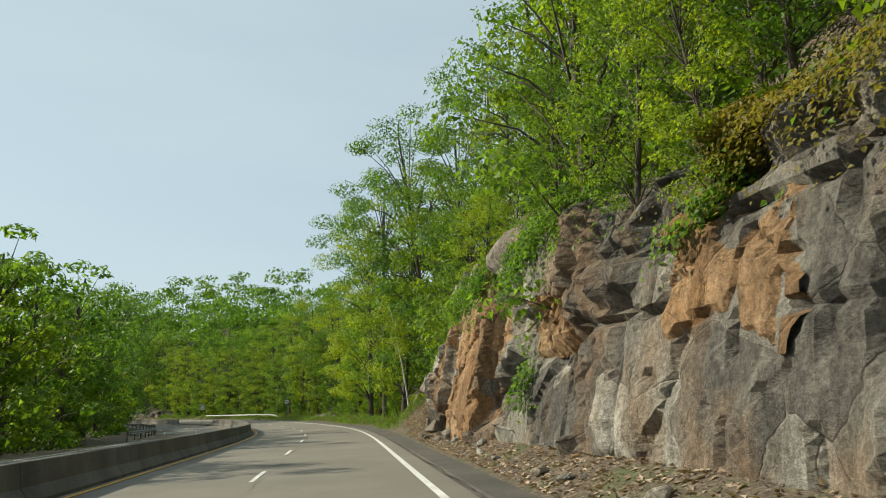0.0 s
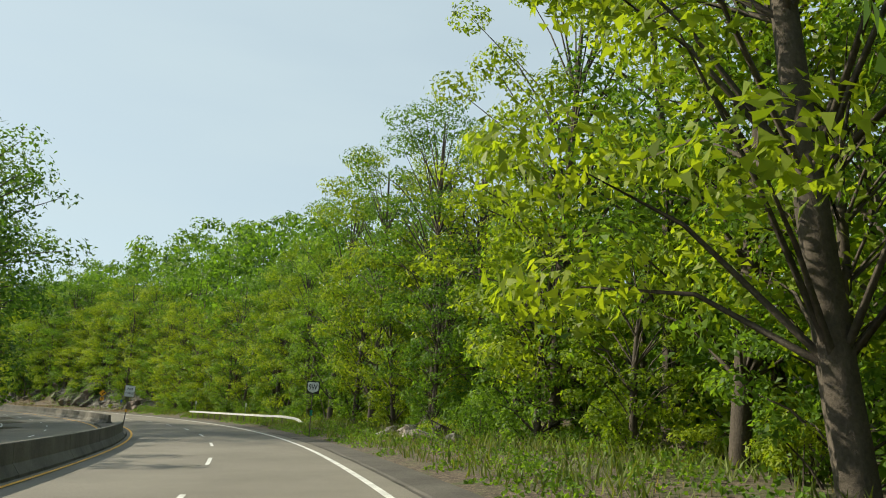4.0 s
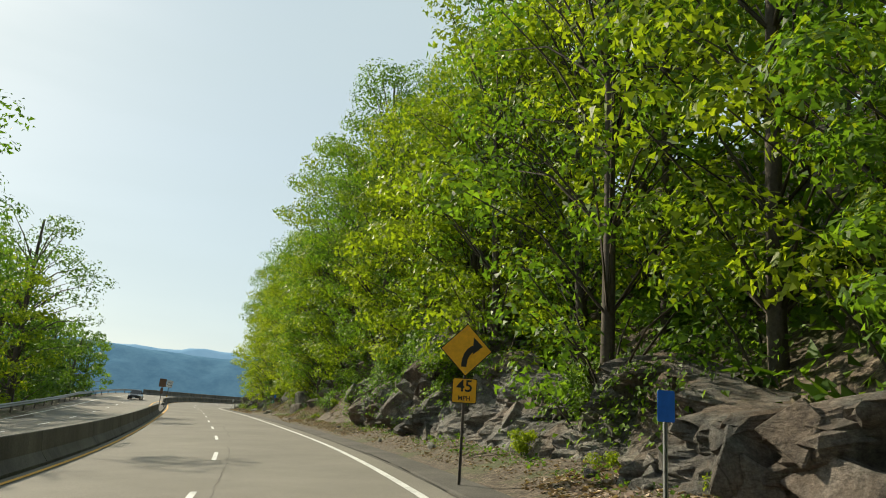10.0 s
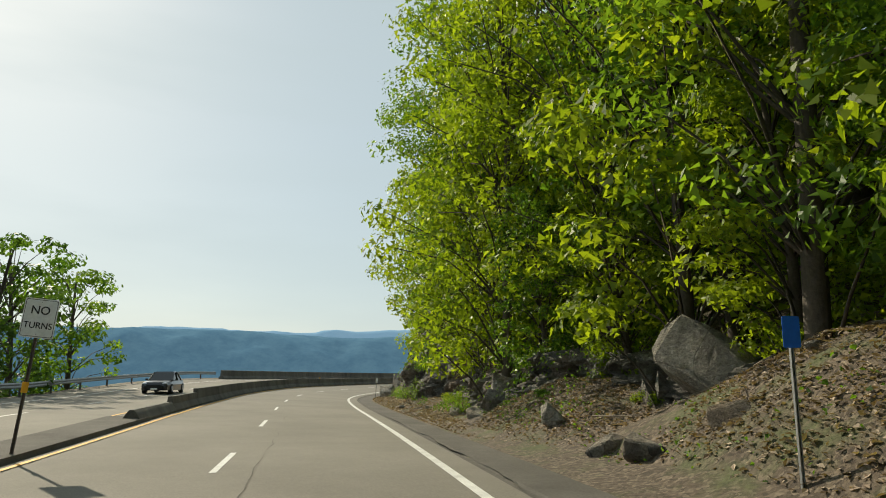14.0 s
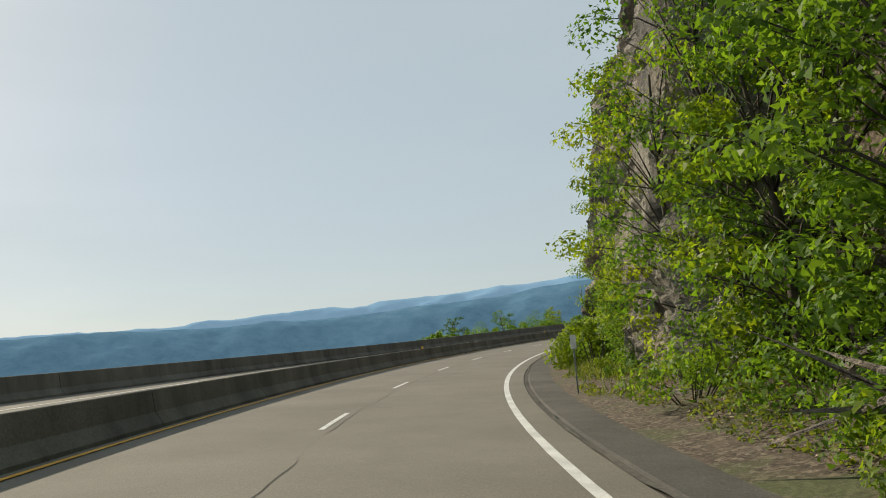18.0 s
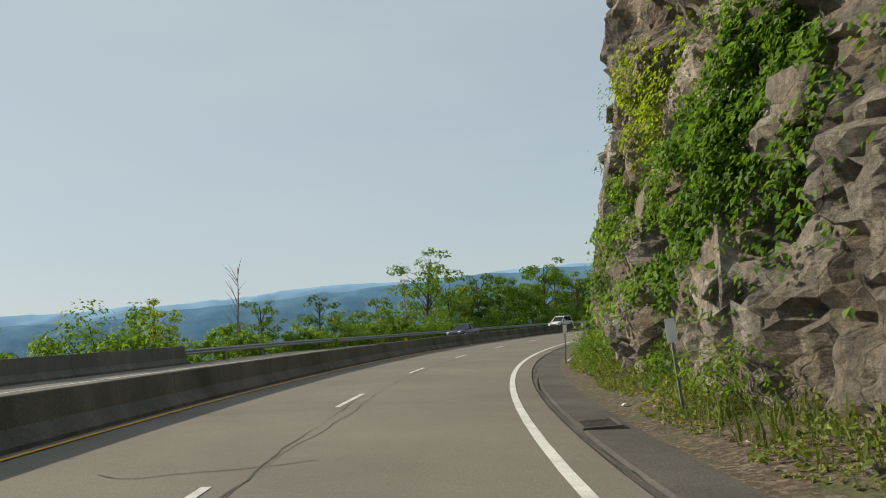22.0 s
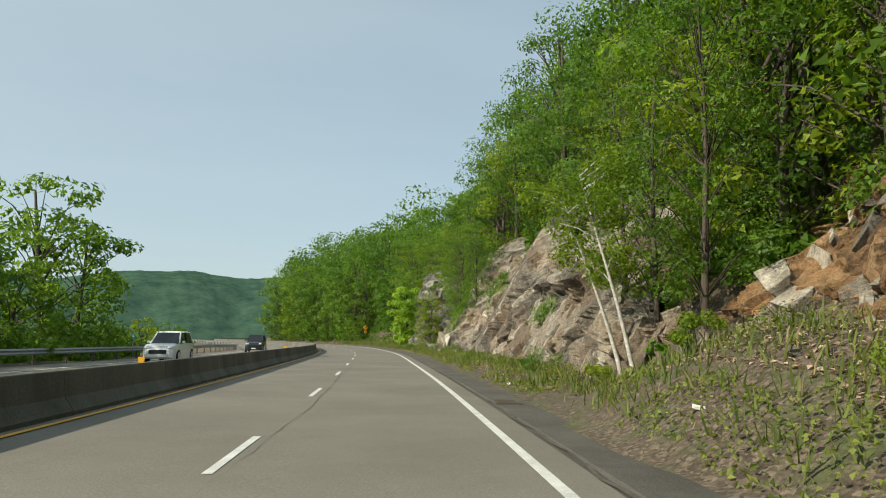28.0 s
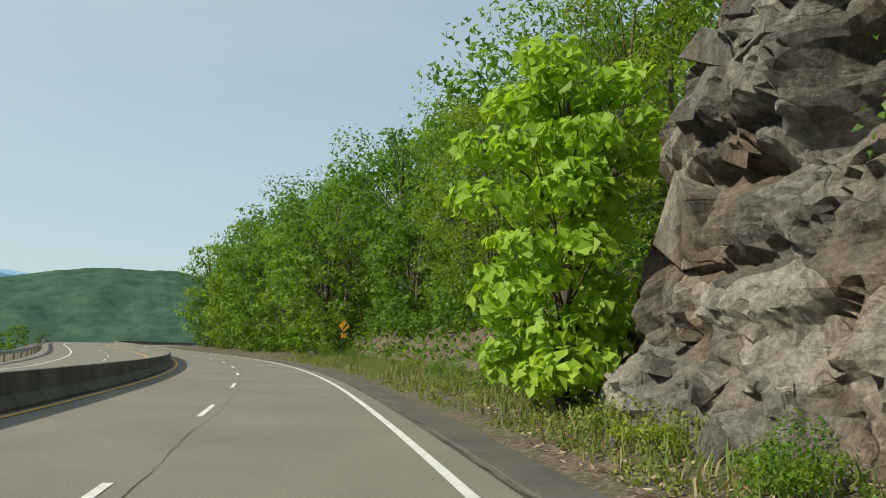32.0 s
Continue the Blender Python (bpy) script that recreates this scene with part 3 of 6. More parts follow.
def crack(s0, s1, d, width, seed):
    """A wandering open joint in the asphalt."""
    s = np.arange(s0, s1, 0.4)
    c = d + 0.10 * fnoise(s / 2.2, s * 0, seed) + 0.04 * fnoise(s / 0.5, s * 0, seed + 1)
    w = width * np.clip(0.4 + 0.7 * fnoise(s / 1.3, s * 0, seed + 2), 0.08, 1)
    v = np.stack([place(s, c - w / 2, 0.0165), place(s, c + w / 2, 0.0165)], 1).reshape(-1, 3)
    solid("crack", v, grid_faces(len(s), 2)[:, ::-1], M_CRACK, road)


crack(-20, 60, -1.72, 0.03, 1)
crack(140, 200, -1.60, 0.03, 2)
crack(205, 262, -1.3, 0.03, 3)
crack(290, 420, -1.66, 0.035, 4)
crack(330, 425, -1.50, 0.022, 5)
crack(420, 700, -1.68, 0.028, 6)
crack(-20, 700, 2.66, 0.10, 7)
for k in range(26):
    s0 = 300 + k * 11.0 + (k * 37 % 7)
    c = np.linspace(-5 + (k * 13 % 5) * 0.5, -3.4 + (k * 29 % 5) * 0.6, 9)
    sv = s0 + 0.35 * fnoise(c * 2.0, c * 0 + k, 8) + 0.2 * c
    v = np.stack([place(sv - 0.012, c, 0.0168), place(sv + 0.012, c, 0.0168)], 1).reshape(-1, 3)
    solid("crack", v, grid_faces(9, 2), M_CRACK, road)


def barrier(s0, s1, d, label, high=0.81, name="median_barrier", length=6.1):
    """Precast concrete lengths with open joints between them."""
    root = tagged(new(name), label, "concrete barrier", kind="structure")
    prof = [(d + 0.30, -0.08), (d + 0.30, 0.08), (d + 0.13, 0.33), (d + 0.085, high - 0.02), (d + 0.07, high), (d - 0.07, high), (d - 0.085, high - 0.02), (d - 0.13, 0.33), (d - 0.30, 0.08), (d - 0.30, -0.08)]
    s = s0
    while s < s1 - 1:
        e = min(s + length, s1)
        ribbon("barrier_length", np.linspace(s + 0.012, e - 0.012, 5), prof, M_CONCRETE, root, closed=True)
        s = e
    return root


barrier(-58, 114, -6.0, "weathered grey concrete median barrier")
barrier(139, 236, -6.0, "weathered grey concrete median barrier")
barrier(257, 262.5, -6.0, "low broken end of the concrete median barrier", 0.40)
barrier(262.5, 268, -6.0, "sloped end piece of the concrete median barrier", 0.62)
barrier(268, 775, -6.0, "weathered grey concrete median barrier in road grime")
barrier(303, 396, -16.6, "dark concrete parapet on the valley side", 0.95, "outer_barrier")
# kerbed island where the median opens
for s0, s1 in ((113.5, 140), (235.5, 258)):
    ribbon("median_island", np.linspace(s0, s1, 13), [(-7.1, -0.02), (-7.05, 0.12), (-6.9, 0.14), (-5.85, 0.14), (-5.7, 0.12), (-5.65, -0.02)], M_SHOULDER, road, "dark kerbed median strip")

# ---------------------------------------------------------------- rock


def facets(u, v, su, sv, tilt, seed):
    """Jointed blocks: the envelope of slanted, bevelled block faces; negative stands out."""
    a = (u + tilt * v) / su
    b = (v - 0.4 * tilt * u) / sv
    ia, ib = np.floor(a), np.floor(b)
    best = np.full(a.shape, 9.0)
    for da in (-1, 0, 1):
        for db in (-1, 0, 1):
            ca, cb = ia + da, ib + db
            r = [fnoise(ca, cb, seed + k) for k in range(5)]
            pa, pb = a - (ca + 0.5 + 0.38 * r[0]), b - (cb + 0.5 + 0.38 * r[1])
            side = np.maximum(np.abs(pa + 0.25 * pb), np.abs(pb - 0.2 * pa))
            q = 0.62 * r[2] + 0.40 * r[3] * pa + 0.55 * r[4] * pb + 8.0 * np.clip(side - 0.44, 0, None)
            best = np.minimum(best, q)
    return np.minimum(best, 0.50)


class Face:
    """A rock face along the right side of the road: how far out it stands at metres along and height."""

    def __init__(self, s0, s1, seed, tilt=0.5, big=3.4, deep=1.0, lean=0.3, rough=1.0, blocks=(), planes=()):
        self.blocks, self.planes = blocks, planes
        self.s0, self.s1, self.seed, self.tilt, self.big, self.deep, self.lean, self.rough = s0, s1, seed, tilt, big, deep, lean, rough

    def top(self, s):
        end = np.clip(np.minimum(s - self.s0, self.s1 - s) / 5, 0.05, 1)
        return right_of(s)[1] * (0.9 + 0.25 * fnoise(s / 4.5, s * 0, self.seed + 40)) * end + 0.3, end

    def out(self, s, v):
        k, b = self.seed, self.big
        top, end = self.top(s)
        off = self.deep * (0.8 * facets(s, v, b * 2.3, b * 2.7, self.tilt * 0.8, k + 60) + 0.75 * facets(s, v, b, b * 1.2, self.tilt, k) + 0.38 * self.rough * facets(s, v, b * 0.36, b * 0.45, self.tilt * 0.7, k + 10) + 0.13 * self.rough * facets(s, v, b * 0.13, b * 0.16, self.tilt, k + 20))
        for s0, s1, v0, v1, base, ds, dv in self.planes:
            q = s + 0.45 * fnoise(s / 2.5, v / 1.6, k + 80) + 0.14 * v
            w = v + 0.45 * fnoise(s / 1.8, v / 2.5, k + 81)
            m = np.clip(np.minimum(np.minimum(q - s0, s1 - q), np.minimum(w - v0, v1 - w)) / 0.14, 0, 1)
            flat = base + ds * (s - s0) + dv * (v - v0) + 0.07 * facets(s, v, b * 0.30, b * 0.55, self.tilt, k + 90)
            off = off * (1 - m) + flat * m
        off = off + 0.05 * fnoise(s * 3, v * 3, k + 30)
        for f, (us, uv) in enumerate(((0.55, 1.3), (1.4, 0.45), (0.3, 0.6))):
            fissure = np.abs(fnoise((s + 0.4 * self.tilt * v) / (b * us), (v - 0.3 * self.tilt * s) / (b * uv), k + 95 + f))
            off = off + (0.42, 0.36, 0.18)[f] * self.rough * np.clip(1 - fissure / 0.07, 0, 1)
        bend = np.clip((v - 0.84 * top) / (0.16 * top + 0.1), 0, 1)
        d = right_of(s)[0] + self.lean * v + off * (0.35 + 0.65 * np.clip(v / 1.2, 0, 1)) + 0.6 * fnoise(s / 11, s * 0, k + 50) + 1.6 * (1 - end) + bend**2 * 2.4
        for s0, s1, v0, v1, shift in self.blocks:
            w = v + 0.5 * fnoise(s / 2.2, v / 3, k + 70) + 0.06 * (s - s0)
            q = s + 0.6 * fnoise(s / 3, v / 1.5, k + 71) + 0.15 * v
            d = d + shift * np.clip(np.minimum(np.minimum(q - s0, s1 - q), np.minimum(w - v0, v1 - w)) / 0.35, 0, 1)
        return np.maximum(d, 4.2)


def rock_wall(face, mat, label, step=0.24):
    s = np.arange(face.s0, face.s1 + step, step)
    top, _ = face.top(s)
    rows = int(max(top) / step) + 2
    v = np.linspace(0, 1, rows)[None] * (top[:, None] + 0.4) - 0.4
    u = s[:, None] + 0 * v
    p = place(u, face.out(u, v), v)
    return tagged(solid("rock_face", p.reshape(-1, 3), grid_faces(*v.shape)[:, ::-1], mat), label, "rock face", kind="structure")


F_CUT = Face(-22, 45, 3, tilt=0.22, big=3.0, deep=0.62, lean=0.20, rough=1.1, blocks=((20.4, 24.0, 1.8, 5.0, 0.7), (35.5, 40.5, 1.7, 3.3, -0.8), (35.5, 40.5, 3.4, 4.6, -0.45), (34.5, 40, -1, 0.5, 0.4), (31, 35, -1, 1.3, 0.55), (13, 17, 3.6, 8.0, -0.55)),
             planes=((24.6, 31.4, -1, 8.6, -0.30, 0.02, 0.0), (31.2, 34.6, 1.4, 5.0, -0.75, 0.10, 0.04), (15.2, 21.8, -1, 3.8, -0.10, 0.05, 0.0), (16.0, 21.8, 4.2, 6.4, -0.45, 0.0, 0.05), (6.5, 14.4, -1, 4.4, -0.20, -0.03, 0.0), (-7, 5.6, -1, 5.6, -0.25, 0.03, 0.0)))
F_SHADE = Face(176, 312, 5, tilt=0.9, big=2.2, deep=0.85, lean=0.42, rough=1.2, blocks=((199, 211, 0.6, 6, -0.7), (254, 259, -1, 2.2, -0.5)))
F_CLIFF = Face(308, 430, 8, tilt=0.55, big=4.2, deep=1.1, lean=0.16, rough=1.1, planes=((312, 317, 3, 13, -0.4, 0.0, 0.0), (333, 340, 6, 14, -0.3, 0.03, 0.02), (346, 354, 7.5, 15, -0.5, 0.0, 0.0), (360, 366, 4.5, 11, -0.6, 0.05, 0.02), (386, 394, 3.0, 8.5, -0.9, 0.02, 0.05), (395, 403, 2.5, 7.0, -0.3, 0.06, 0.10), (412, 421, 1.0, 6.5, -0.2, 0.04, 0.12), (404, 412, 7, 14, -0.6, 0.0, 0.0)))
F_TAN = Face(458, 554, 12, tilt=1.0, big=3.6, deep=0.85, lean=0.55, rough=1.25, blocks=((469, 475, -1, 3.4, -0.9), (476, 481, 1.5, 5.5, -0.6), (501, 509, 4.0, 9, -0.7), (530, 534, -1, 2.4, -0.5)),
             planes=((505, 513, 0.4, 4.4, -0.3, 0.02, 0.0), (519, 524.5, 0.8, 9.5, -0.7, 0.10, 0.02)))
F_GREY = Face(546, 568, 15, tilt=0.35, big=2.3, deep=0.7, lean=0.22, rough=1.05, blocks=((548, 566, 1.9, 3.0, 0.5), (550, 568, 4.6, 5.6, 0.55), (548, 566, 6.0, 8.0, -0.5)))
wall_cut = rock_wall(F_CUT, M_ROCK_RUST, "tall rust-stained jointed granite road cut", 0.18)
wall_shade = rock_wall(F_SHADE, M_ROCK_DARK, "low shaded grey rock cut under trees", 0.22)
wall_cliff = rock_wall(F_CLIFF, M_ROCK, "sheer grey and tan granite cliff beside the road", 0.22)
wall_tan = rock_wall(F_TAN, M_ROCK_TAN, "tan blocky granite outcrop below the wooded slope", 0.2)
wall_grey = rock_wall(F_GREY, M_ROCK_DARK, "grey folded rock bluff beside the road", 0.14)

BLOCKS = []
block_rng = np.random.default_rng(71)
for k in range(12):
    bm = bmesh.new()
    bmesh.ops.create_cube(bm, size=1.0)
    for q in bm.verts:
        q.co += Vector(block_rng.uniform(-0.30, 0.30, 3))
    bmesh.ops.bevel(bm, geom=list(bm.edges), offset=0.035, segments=1, affect="EDGES")
    me = bpy.data.meshes.new("block")
    bm.to_mesh(me)
    bm.free()
    BLOCKS.append(me)


def blocks_on(face, wall, mat, n, lo, hi, dip, v0=0.0, v1=0.92):
    """Jointed blocks that stand out of a rock face, bedded along its dip."""
    g = np.random.default_rng(face.seed + 500)
    shapes = []
    for me in BLOCKS:
        own = me.copy()
        own.materials.append(mat)
        shapes.append(own)
    for _ in range(n):
        s = g.uniform(face.s0 + 2.0, face.s1 - 6.0)
        top = float(face.top(np.array(s))[0])
        v = top * g.uniform(v0, v1)
        size = lo + (hi - lo) * g.uniform(0, 1) ** 2.6
        if any(a - 0.5 < s + 0.14 * v < b + 0.5 and c < v < e + 0.4 for a, b, c, e, *_ in face.planes):
            continue
        d = float(face.out(np.array(s), np.array(v))) + 0.27 * size
        ob = new("block", shapes[g.integers(12)])
        ob.parent = wall
        ob.matrix_basis = stand_at(s, d, v, g.uniform(-18, 18)) @ pose(0, 0, 0, dip + g.normal() * 9, math.degrees(math.atan(face.lean)) + g.uniform(-14, 10), 0) @ Matrix.Diagonal((size * 0.8, size * g.uniform(0.8, 2.0), size * g.uniform(0.35, 1.1), 1))


# ---------------------------------------------------------------- plants


def broadleaf(rng, height, radius, n_leaf, leaf, mat, bark, base=0.08, clump=0.34, n_clump=34, name="tree", thick=1.0, simple=False):
    """A tree: tapered, bent trunk with limbs, and a crown of leaf clumps round the limbs' ends."""
    root = new(name)
    lean = rng.normal(size=2) * 0.05 * height
    zs = np.linspace(-0.6, 0.92 * height, 9)
    t = np.clip(zs / height, 0, 1)
    mid = np.stack([lean[0] * t**2 + 0.14 * np.sin(3 * t + rng.uniform(0, 6)), lean[1] * t**2 + 0.14 * np.sin(4 * t + rng.uniform(0, 6)), zs], -1)
    r0 = (0.016 * height + 0.02) * thick
    pieces = [tube(mid, r0 * (1.12 - t) ** 0.9 + 0.01, 6)]
    clumps = []
    for i in range(n_clump):
        h = base + (1 - base) * ((i + rng.uniform(0, 1)) / n_clump)
        a = i * 2.4 + rng.uniform(-0.6, 0.6)
        x = (h - base) / (1 - base)
        reach = radius * (0.30 + 1.3 * math.sqrt(max(x, 0.04)) * math.sqrt(max(1 - x, 0.0)) * 1.2) * rng.uniform(0.55, 1.15)
        z = h * height * rng.uniform(0.93, 1.05)
        j = min(int(h * 0.8 * 8 / 0.92), 7)
        tip = np.array([mid[j][0] + math.cos(a) * reach * 0.85, mid[j][1] + math.sin(a) * reach * 0.85, z])
        start = mid[j]
        bend = (start + tip) / 2 + np.array([0, 0, 0.12 * reach])
        pieces.append(tube([start, bend, tip], [r0 * 0.30, r0 * 0.18, 0.012], 3))
        clumps.append((tip, radius * clump * rng.uniform(0.6, 1.25)))
    tv, tf = joined(pieces)
    solid("trunk", tv, tf, bark, root, smooth=True)
    p, u = crown_points(rng, n_leaf, clumps, 1.0, 0.5)
    lv, lf = leaves(rng, p, leaf, u, simple=simple)
    solid("crown", lv, lf, mat, root)
    return root


def bush(rng, width, height, n_leaf, leaf, mat, name="bush"):
    root = new(name)
    pieces, clumps = [], []
    for i in range(10):
        a = rng.uniform(0, 6.28)
        r = width * 0.5 * math.sqrt(rng.uniform(0, 1))
        tip = np.array([math.cos(a) * r, math.sin(a) * r, height * rng.uniform(0.2, 0.85) * (1 - 0.4 * (2 * r / width) ** 2)])
        pieces.append(tube([(0.1 * math.cos(a), 0.1 * math.sin(a), -0.2), tip * (0.6, 0.6, 0.6), tip], [0.025, 0.015, 0.006], 4))
        clumps.append((tip, width * 0.25 * rng.uniform(0.6, 1.2)))
    tv, tf = joined(pieces)
    solid("stem", tv, tf, M_BARK, root)
    p, u = crown_points(rng, n_leaf, clumps, 1.0, 0.8)
    p[:, 2] = np.abs(p[:, 2])
    lv, lf = leaves(rng, p, leaf, u, simple=True)
    solid("foliage", lv, lf, mat, root)
    return root


rng = np.random.default_rng(11)
TREES = []
for k in range(7):
    h = (11, 13, 9, 12, 10, 14, 8)[k]
    t = broadleaf(rng, h, 0.25 * h + 0.6, 4300, 0.19, (M_LEAF, M_LEAF, M_LEAF_YELLOW, M_LEAF, M_LEAF_YELLOW, M_LEAF_DARK, M_LEAF)[k], M_BARK, name=("oak_tree", "maple_tree", "locust_tree", "oak_tree", "locust_tree", "maple_tree", "maple_tree")[k], simple=True)
    TREES.append(tagged(t, ("spreading green oak at the wood's edge", "dense green maple at the wood's edge", "yellow-green locust tree at the wood's edge", "spreading green oak at the wood's edge", "yellow-green locust tree at the wood's edge", "dark green maple at the wood's edge", "small green maple at the wood's edge")[k], "tree", "roadside trees"))


FAR_TREES = []
for k in range(5):
    h = (11, 9, 12, 10, 8)[k]
    t = broadleaf(rng, h, 0.27 * h + 0.6, 3000, 0.31, (M_LEAF, M_LEAF_YELLOW, M_LEAF, M_LEAF_DARK, M_LEAF)[k], M_BARK, base=0.03, name=("oak_tree", "locust_tree", "maple_tree", "maple_tree", "oak_tree")[k], simple=True)
    FAR_TREES.append(tagged(t, ("rounded green oak beyond the carriageway", "yellow-green locust beyond the carriageway", "green maple in a row of trees", "dark green maple in a row of trees", "low rounded green oak in a row of trees")[k], "tree", "roadside trees"))
TALL = []
for k in range(2):
    t = broadleaf(rng, (19, 17)[k], (4.6, 4.2)[k], 16000, 0.15, (M_LEAF, M_LEAF_YELLOW)[k], M_BARK, base=0.12, clump=0.27, n_clump=52, name="maple_tree", thick=0.6, simple=True)
    TALL.append(tagged(t, ("tall green maple leaning out over the verge", "tall dense maple leaning out over the verge")[k], "tree", "tall roadside trees"))
FINE = []
for k in range(3):
    t = broadleaf(rng, (11, 12.5, 10)[k], (3.0, 3.3, 2.8)[k], 7600, 0.13, (M_LEAF_YELLOW, M_LEAF, M_LEAF_YELLOW)[k], M_BARK, base=0.10, clump=0.27, n_clump=50, name="maple_tree", thick=0.55, simple=True)
    FINE.append(tagged(t, ("slender yellow-green maple rooted among rocks", "slender green maple rooted among rocks", "low yellow-green maple rooted among rocks")[k], "tree", "trees among the rocks"))


def far_wood(name, s0, s1, rows, size, label, n_leaf=480, leaf=0.74):
    """The woods higher up the slope, where no single tree can be told: crowns of leaf clumps on bare trunks."""
    pieces, woody = [], []
    for d0, step in rows:
        s = s0 + rng.uniform(0, step)
        while s < s1:
            foot, rock, rise = right_of(s)
            d = foot + 1.6 + lean_of(s) * rock + d0 + rng.uniform(-2, 2)
            p = place(s, d, float(ground_height(s, d)))
            k = rng.uniform(*size)
            h, r = 12 * k, 3.6 * k
            clumps = []
            for i in range(12):
                a, x = rng.uniform(0, 6.28), rng.uniform(0.12, 1)
                e = r * math.sqrt(max(0.1, 1 - (2 * x - 1.1) ** 2)) * rng.uniform(0.3, 0.8)
                clumps.append((p + np.array([math.cos(a) * e, math.sin(a) * e, h * x]), r * 0.42 * rng.uniform(0.7, 1.2)))
            q, u = crown_points(rng, n_leaf, clumps, 1.0, 0.55)
            pieces.append(leaves(rng, q, leaf * (0.6 if d0 < 5 else 1.0), u, simple=True))  # finer in the front row
            woody.append(tube([p - (0, 0, 0.5), p + (0, 0, h * 0.8)], [0.16, 0.04], 5))
            s += step * rng.uniform(0.7, 1.3)
    ob = solid(name, *joined(pieces), M_LEAF)
    solid("trunks", *joined(woody), M_BARK, ob)
    return tagged(ob, label, "woodland", kind="stuff")


BUSHES = []
for k in range(5):
    w, h = ((2.4, 1.9), (1.7, 1.2), (3.0, 2.6), (1.5, 1.7), (1.2, 0.8))[k]
    t = bush(rng, w, h, 1500, 0.10, (M_LEAF, M_LEAF_YELLOW, M_LEAF, M_LEAF_YELLOW, M_LEAF)[k])
    BUSHES.append(tagged(t, "green roadside shrub growing on the verge", "shrub", "roadside shrubs"))

placed = set()


def plant(kind, s, d, size=1.0, sink=0.1, turn=None, z=None, stretch=1.0):
    base = float(ground_height(s, d)) if z is None else z
    p = place(s, d, base - sink)
    a = rng.uniform(0, 360) if turn is None else turn
    m = pose(*[float(v) for v in p], rng.normal() * 2.5, rng.normal() * 2.5, a) @ Matrix.Diagonal((size, size, size * stretch, 1))
    if kind.name not in placed:
        placed.add(kind.name)
        ob = kind
    else:
        ob = copy_thing(kind, Matrix())
    ob.matrix_basis = m
    return ob


def cleared(s):
    """How far the wood stands back so that drivers see the curve sign."""
    return 2.2 if 578 < s < 616 else 0.0


def forest(s0, s1, rows, kinds, size=(0.8, 1.2)):
    """Rows of trees behind the foot or the crown of the right-hand slope."""
    for d0, step in rows:
        s = s0 + rng.uniform(0, step)
        while s < s1:
            foot, rock, rise = right_of(s)
            d = foot + 1.6 + lean_of(s) * rock + d0 + cleared(s) + rng.uniform(-1.2, 1.2)
            plant(kinds[rng.integers(len(kinds))], s, d, rng.uniform(*size))
            s += step * rng.uniform(0.65, 1.35)


forest(-20, 46, [(-0.2, 3.6)], TREES, (0.7, 1.1))
forest(46, 132, [(1.4, 5.4)], TREES, (1.1, 1.4))
forest(134, 186, [(-0.2, 3.8)], FINE, (1.1, 1.4))
forest(186, 284, [(-1.4, 3.6), (0.8, 4.2)], FINE, (1.25, 1.7))
forest(298, 312, [(0.6, 4.2)], FINE, (0.8, 1.1))
forest(316, 416, [(0.8, 8.0)], FAR_TREES, (0.3, 0.5))
forest(418, 466, [(0.6, 3.6)], TREES, (0.95, 1.35))
forest(466, 556, [(-0.2, 3.2), (3.0, 4.0)], TREES, (0.9, 1.35))
forest(571, 600, [(0.6, 3.4)], FINE, (0.9, 1.25))
forest(600, 690, [(0.0, 4.0)], FAR_TREES, (1.15, 1.55))
for k, (s, d, size) in enumerate(((41, 9.0, 1.0), (47, 8.2, 1.15), (56, 8.2, 1.25), (63, 7.0, 1.3), (70, 6.8, 1.35), (77, 7.0, 1.35), (83, 9.5, 1.15), (92, 9.5, 1.1), (106, 9.5, 1.0), (115, 8.6, 1.12), (124, 8.6, 1.05), (134, 9.5, 0.95), (146, 10.5, 0.9), (205, 9.4, 0.95), (214, 9.8, 1.0), (222, 9.6, 1.0), (231, 10.2, 1.05), (240, 9.8, 1.0), (249, 9.4, 1.05), (257, 8.8, 1.0), (265, 8.6, 1.0), (273, 8.6, 0.95), (281, 9.2, 0.9), (207, 7.8, 1.0), (215, 7.6, 1.15), (222, 7.8, 1.25), (230, 7.8, 1.25), (237, 7.8, 1.1))):
    plant(TALL[k % 2], s, d, size)
far_wood("far_wood", -22, 165, [(4.5, 4.0), (9, 5.0), (15, 6), (22, 7), (31, 9)], (0.85, 1.25), "dense green deciduous wood up the hillside")
far_wood("far_wood", 150, 312, [(3.0, 4.0), (8, 5.0), (14, 6), (22, 7), (31, 9)], (1.3, 1.7), "dense green wood above the shaded rocks")
far_wood("far_wood", 312, 425, [(4, 6), (11, 8)], (0.4, 0.65), "green wood above the cliff")
far_wood("far_wood", 600, 775, [(4.0, 4.4), (8.5, 5.0), (14, 6), (21, 7), (30, 8), (42, 10)], (1.4, 1.95), "dense green deciduous wood beyond the bluff")
far_wood("far_wood", 545, 600, [(3.0, 4.0), (8.0, 5.0), (14, 6), (22, 8)], (1.1, 1.5), "dense green deciduous wood behind the bluff", 1300, 0.42)
far_wood("far_wood", 420, 545, [(4.0, 4.4), (8.5, 5.0), (14, 6), (21, 7), (30, 8), (42, 10)], (1.2, 1.65), "dense green deciduous wood up the long hillside")


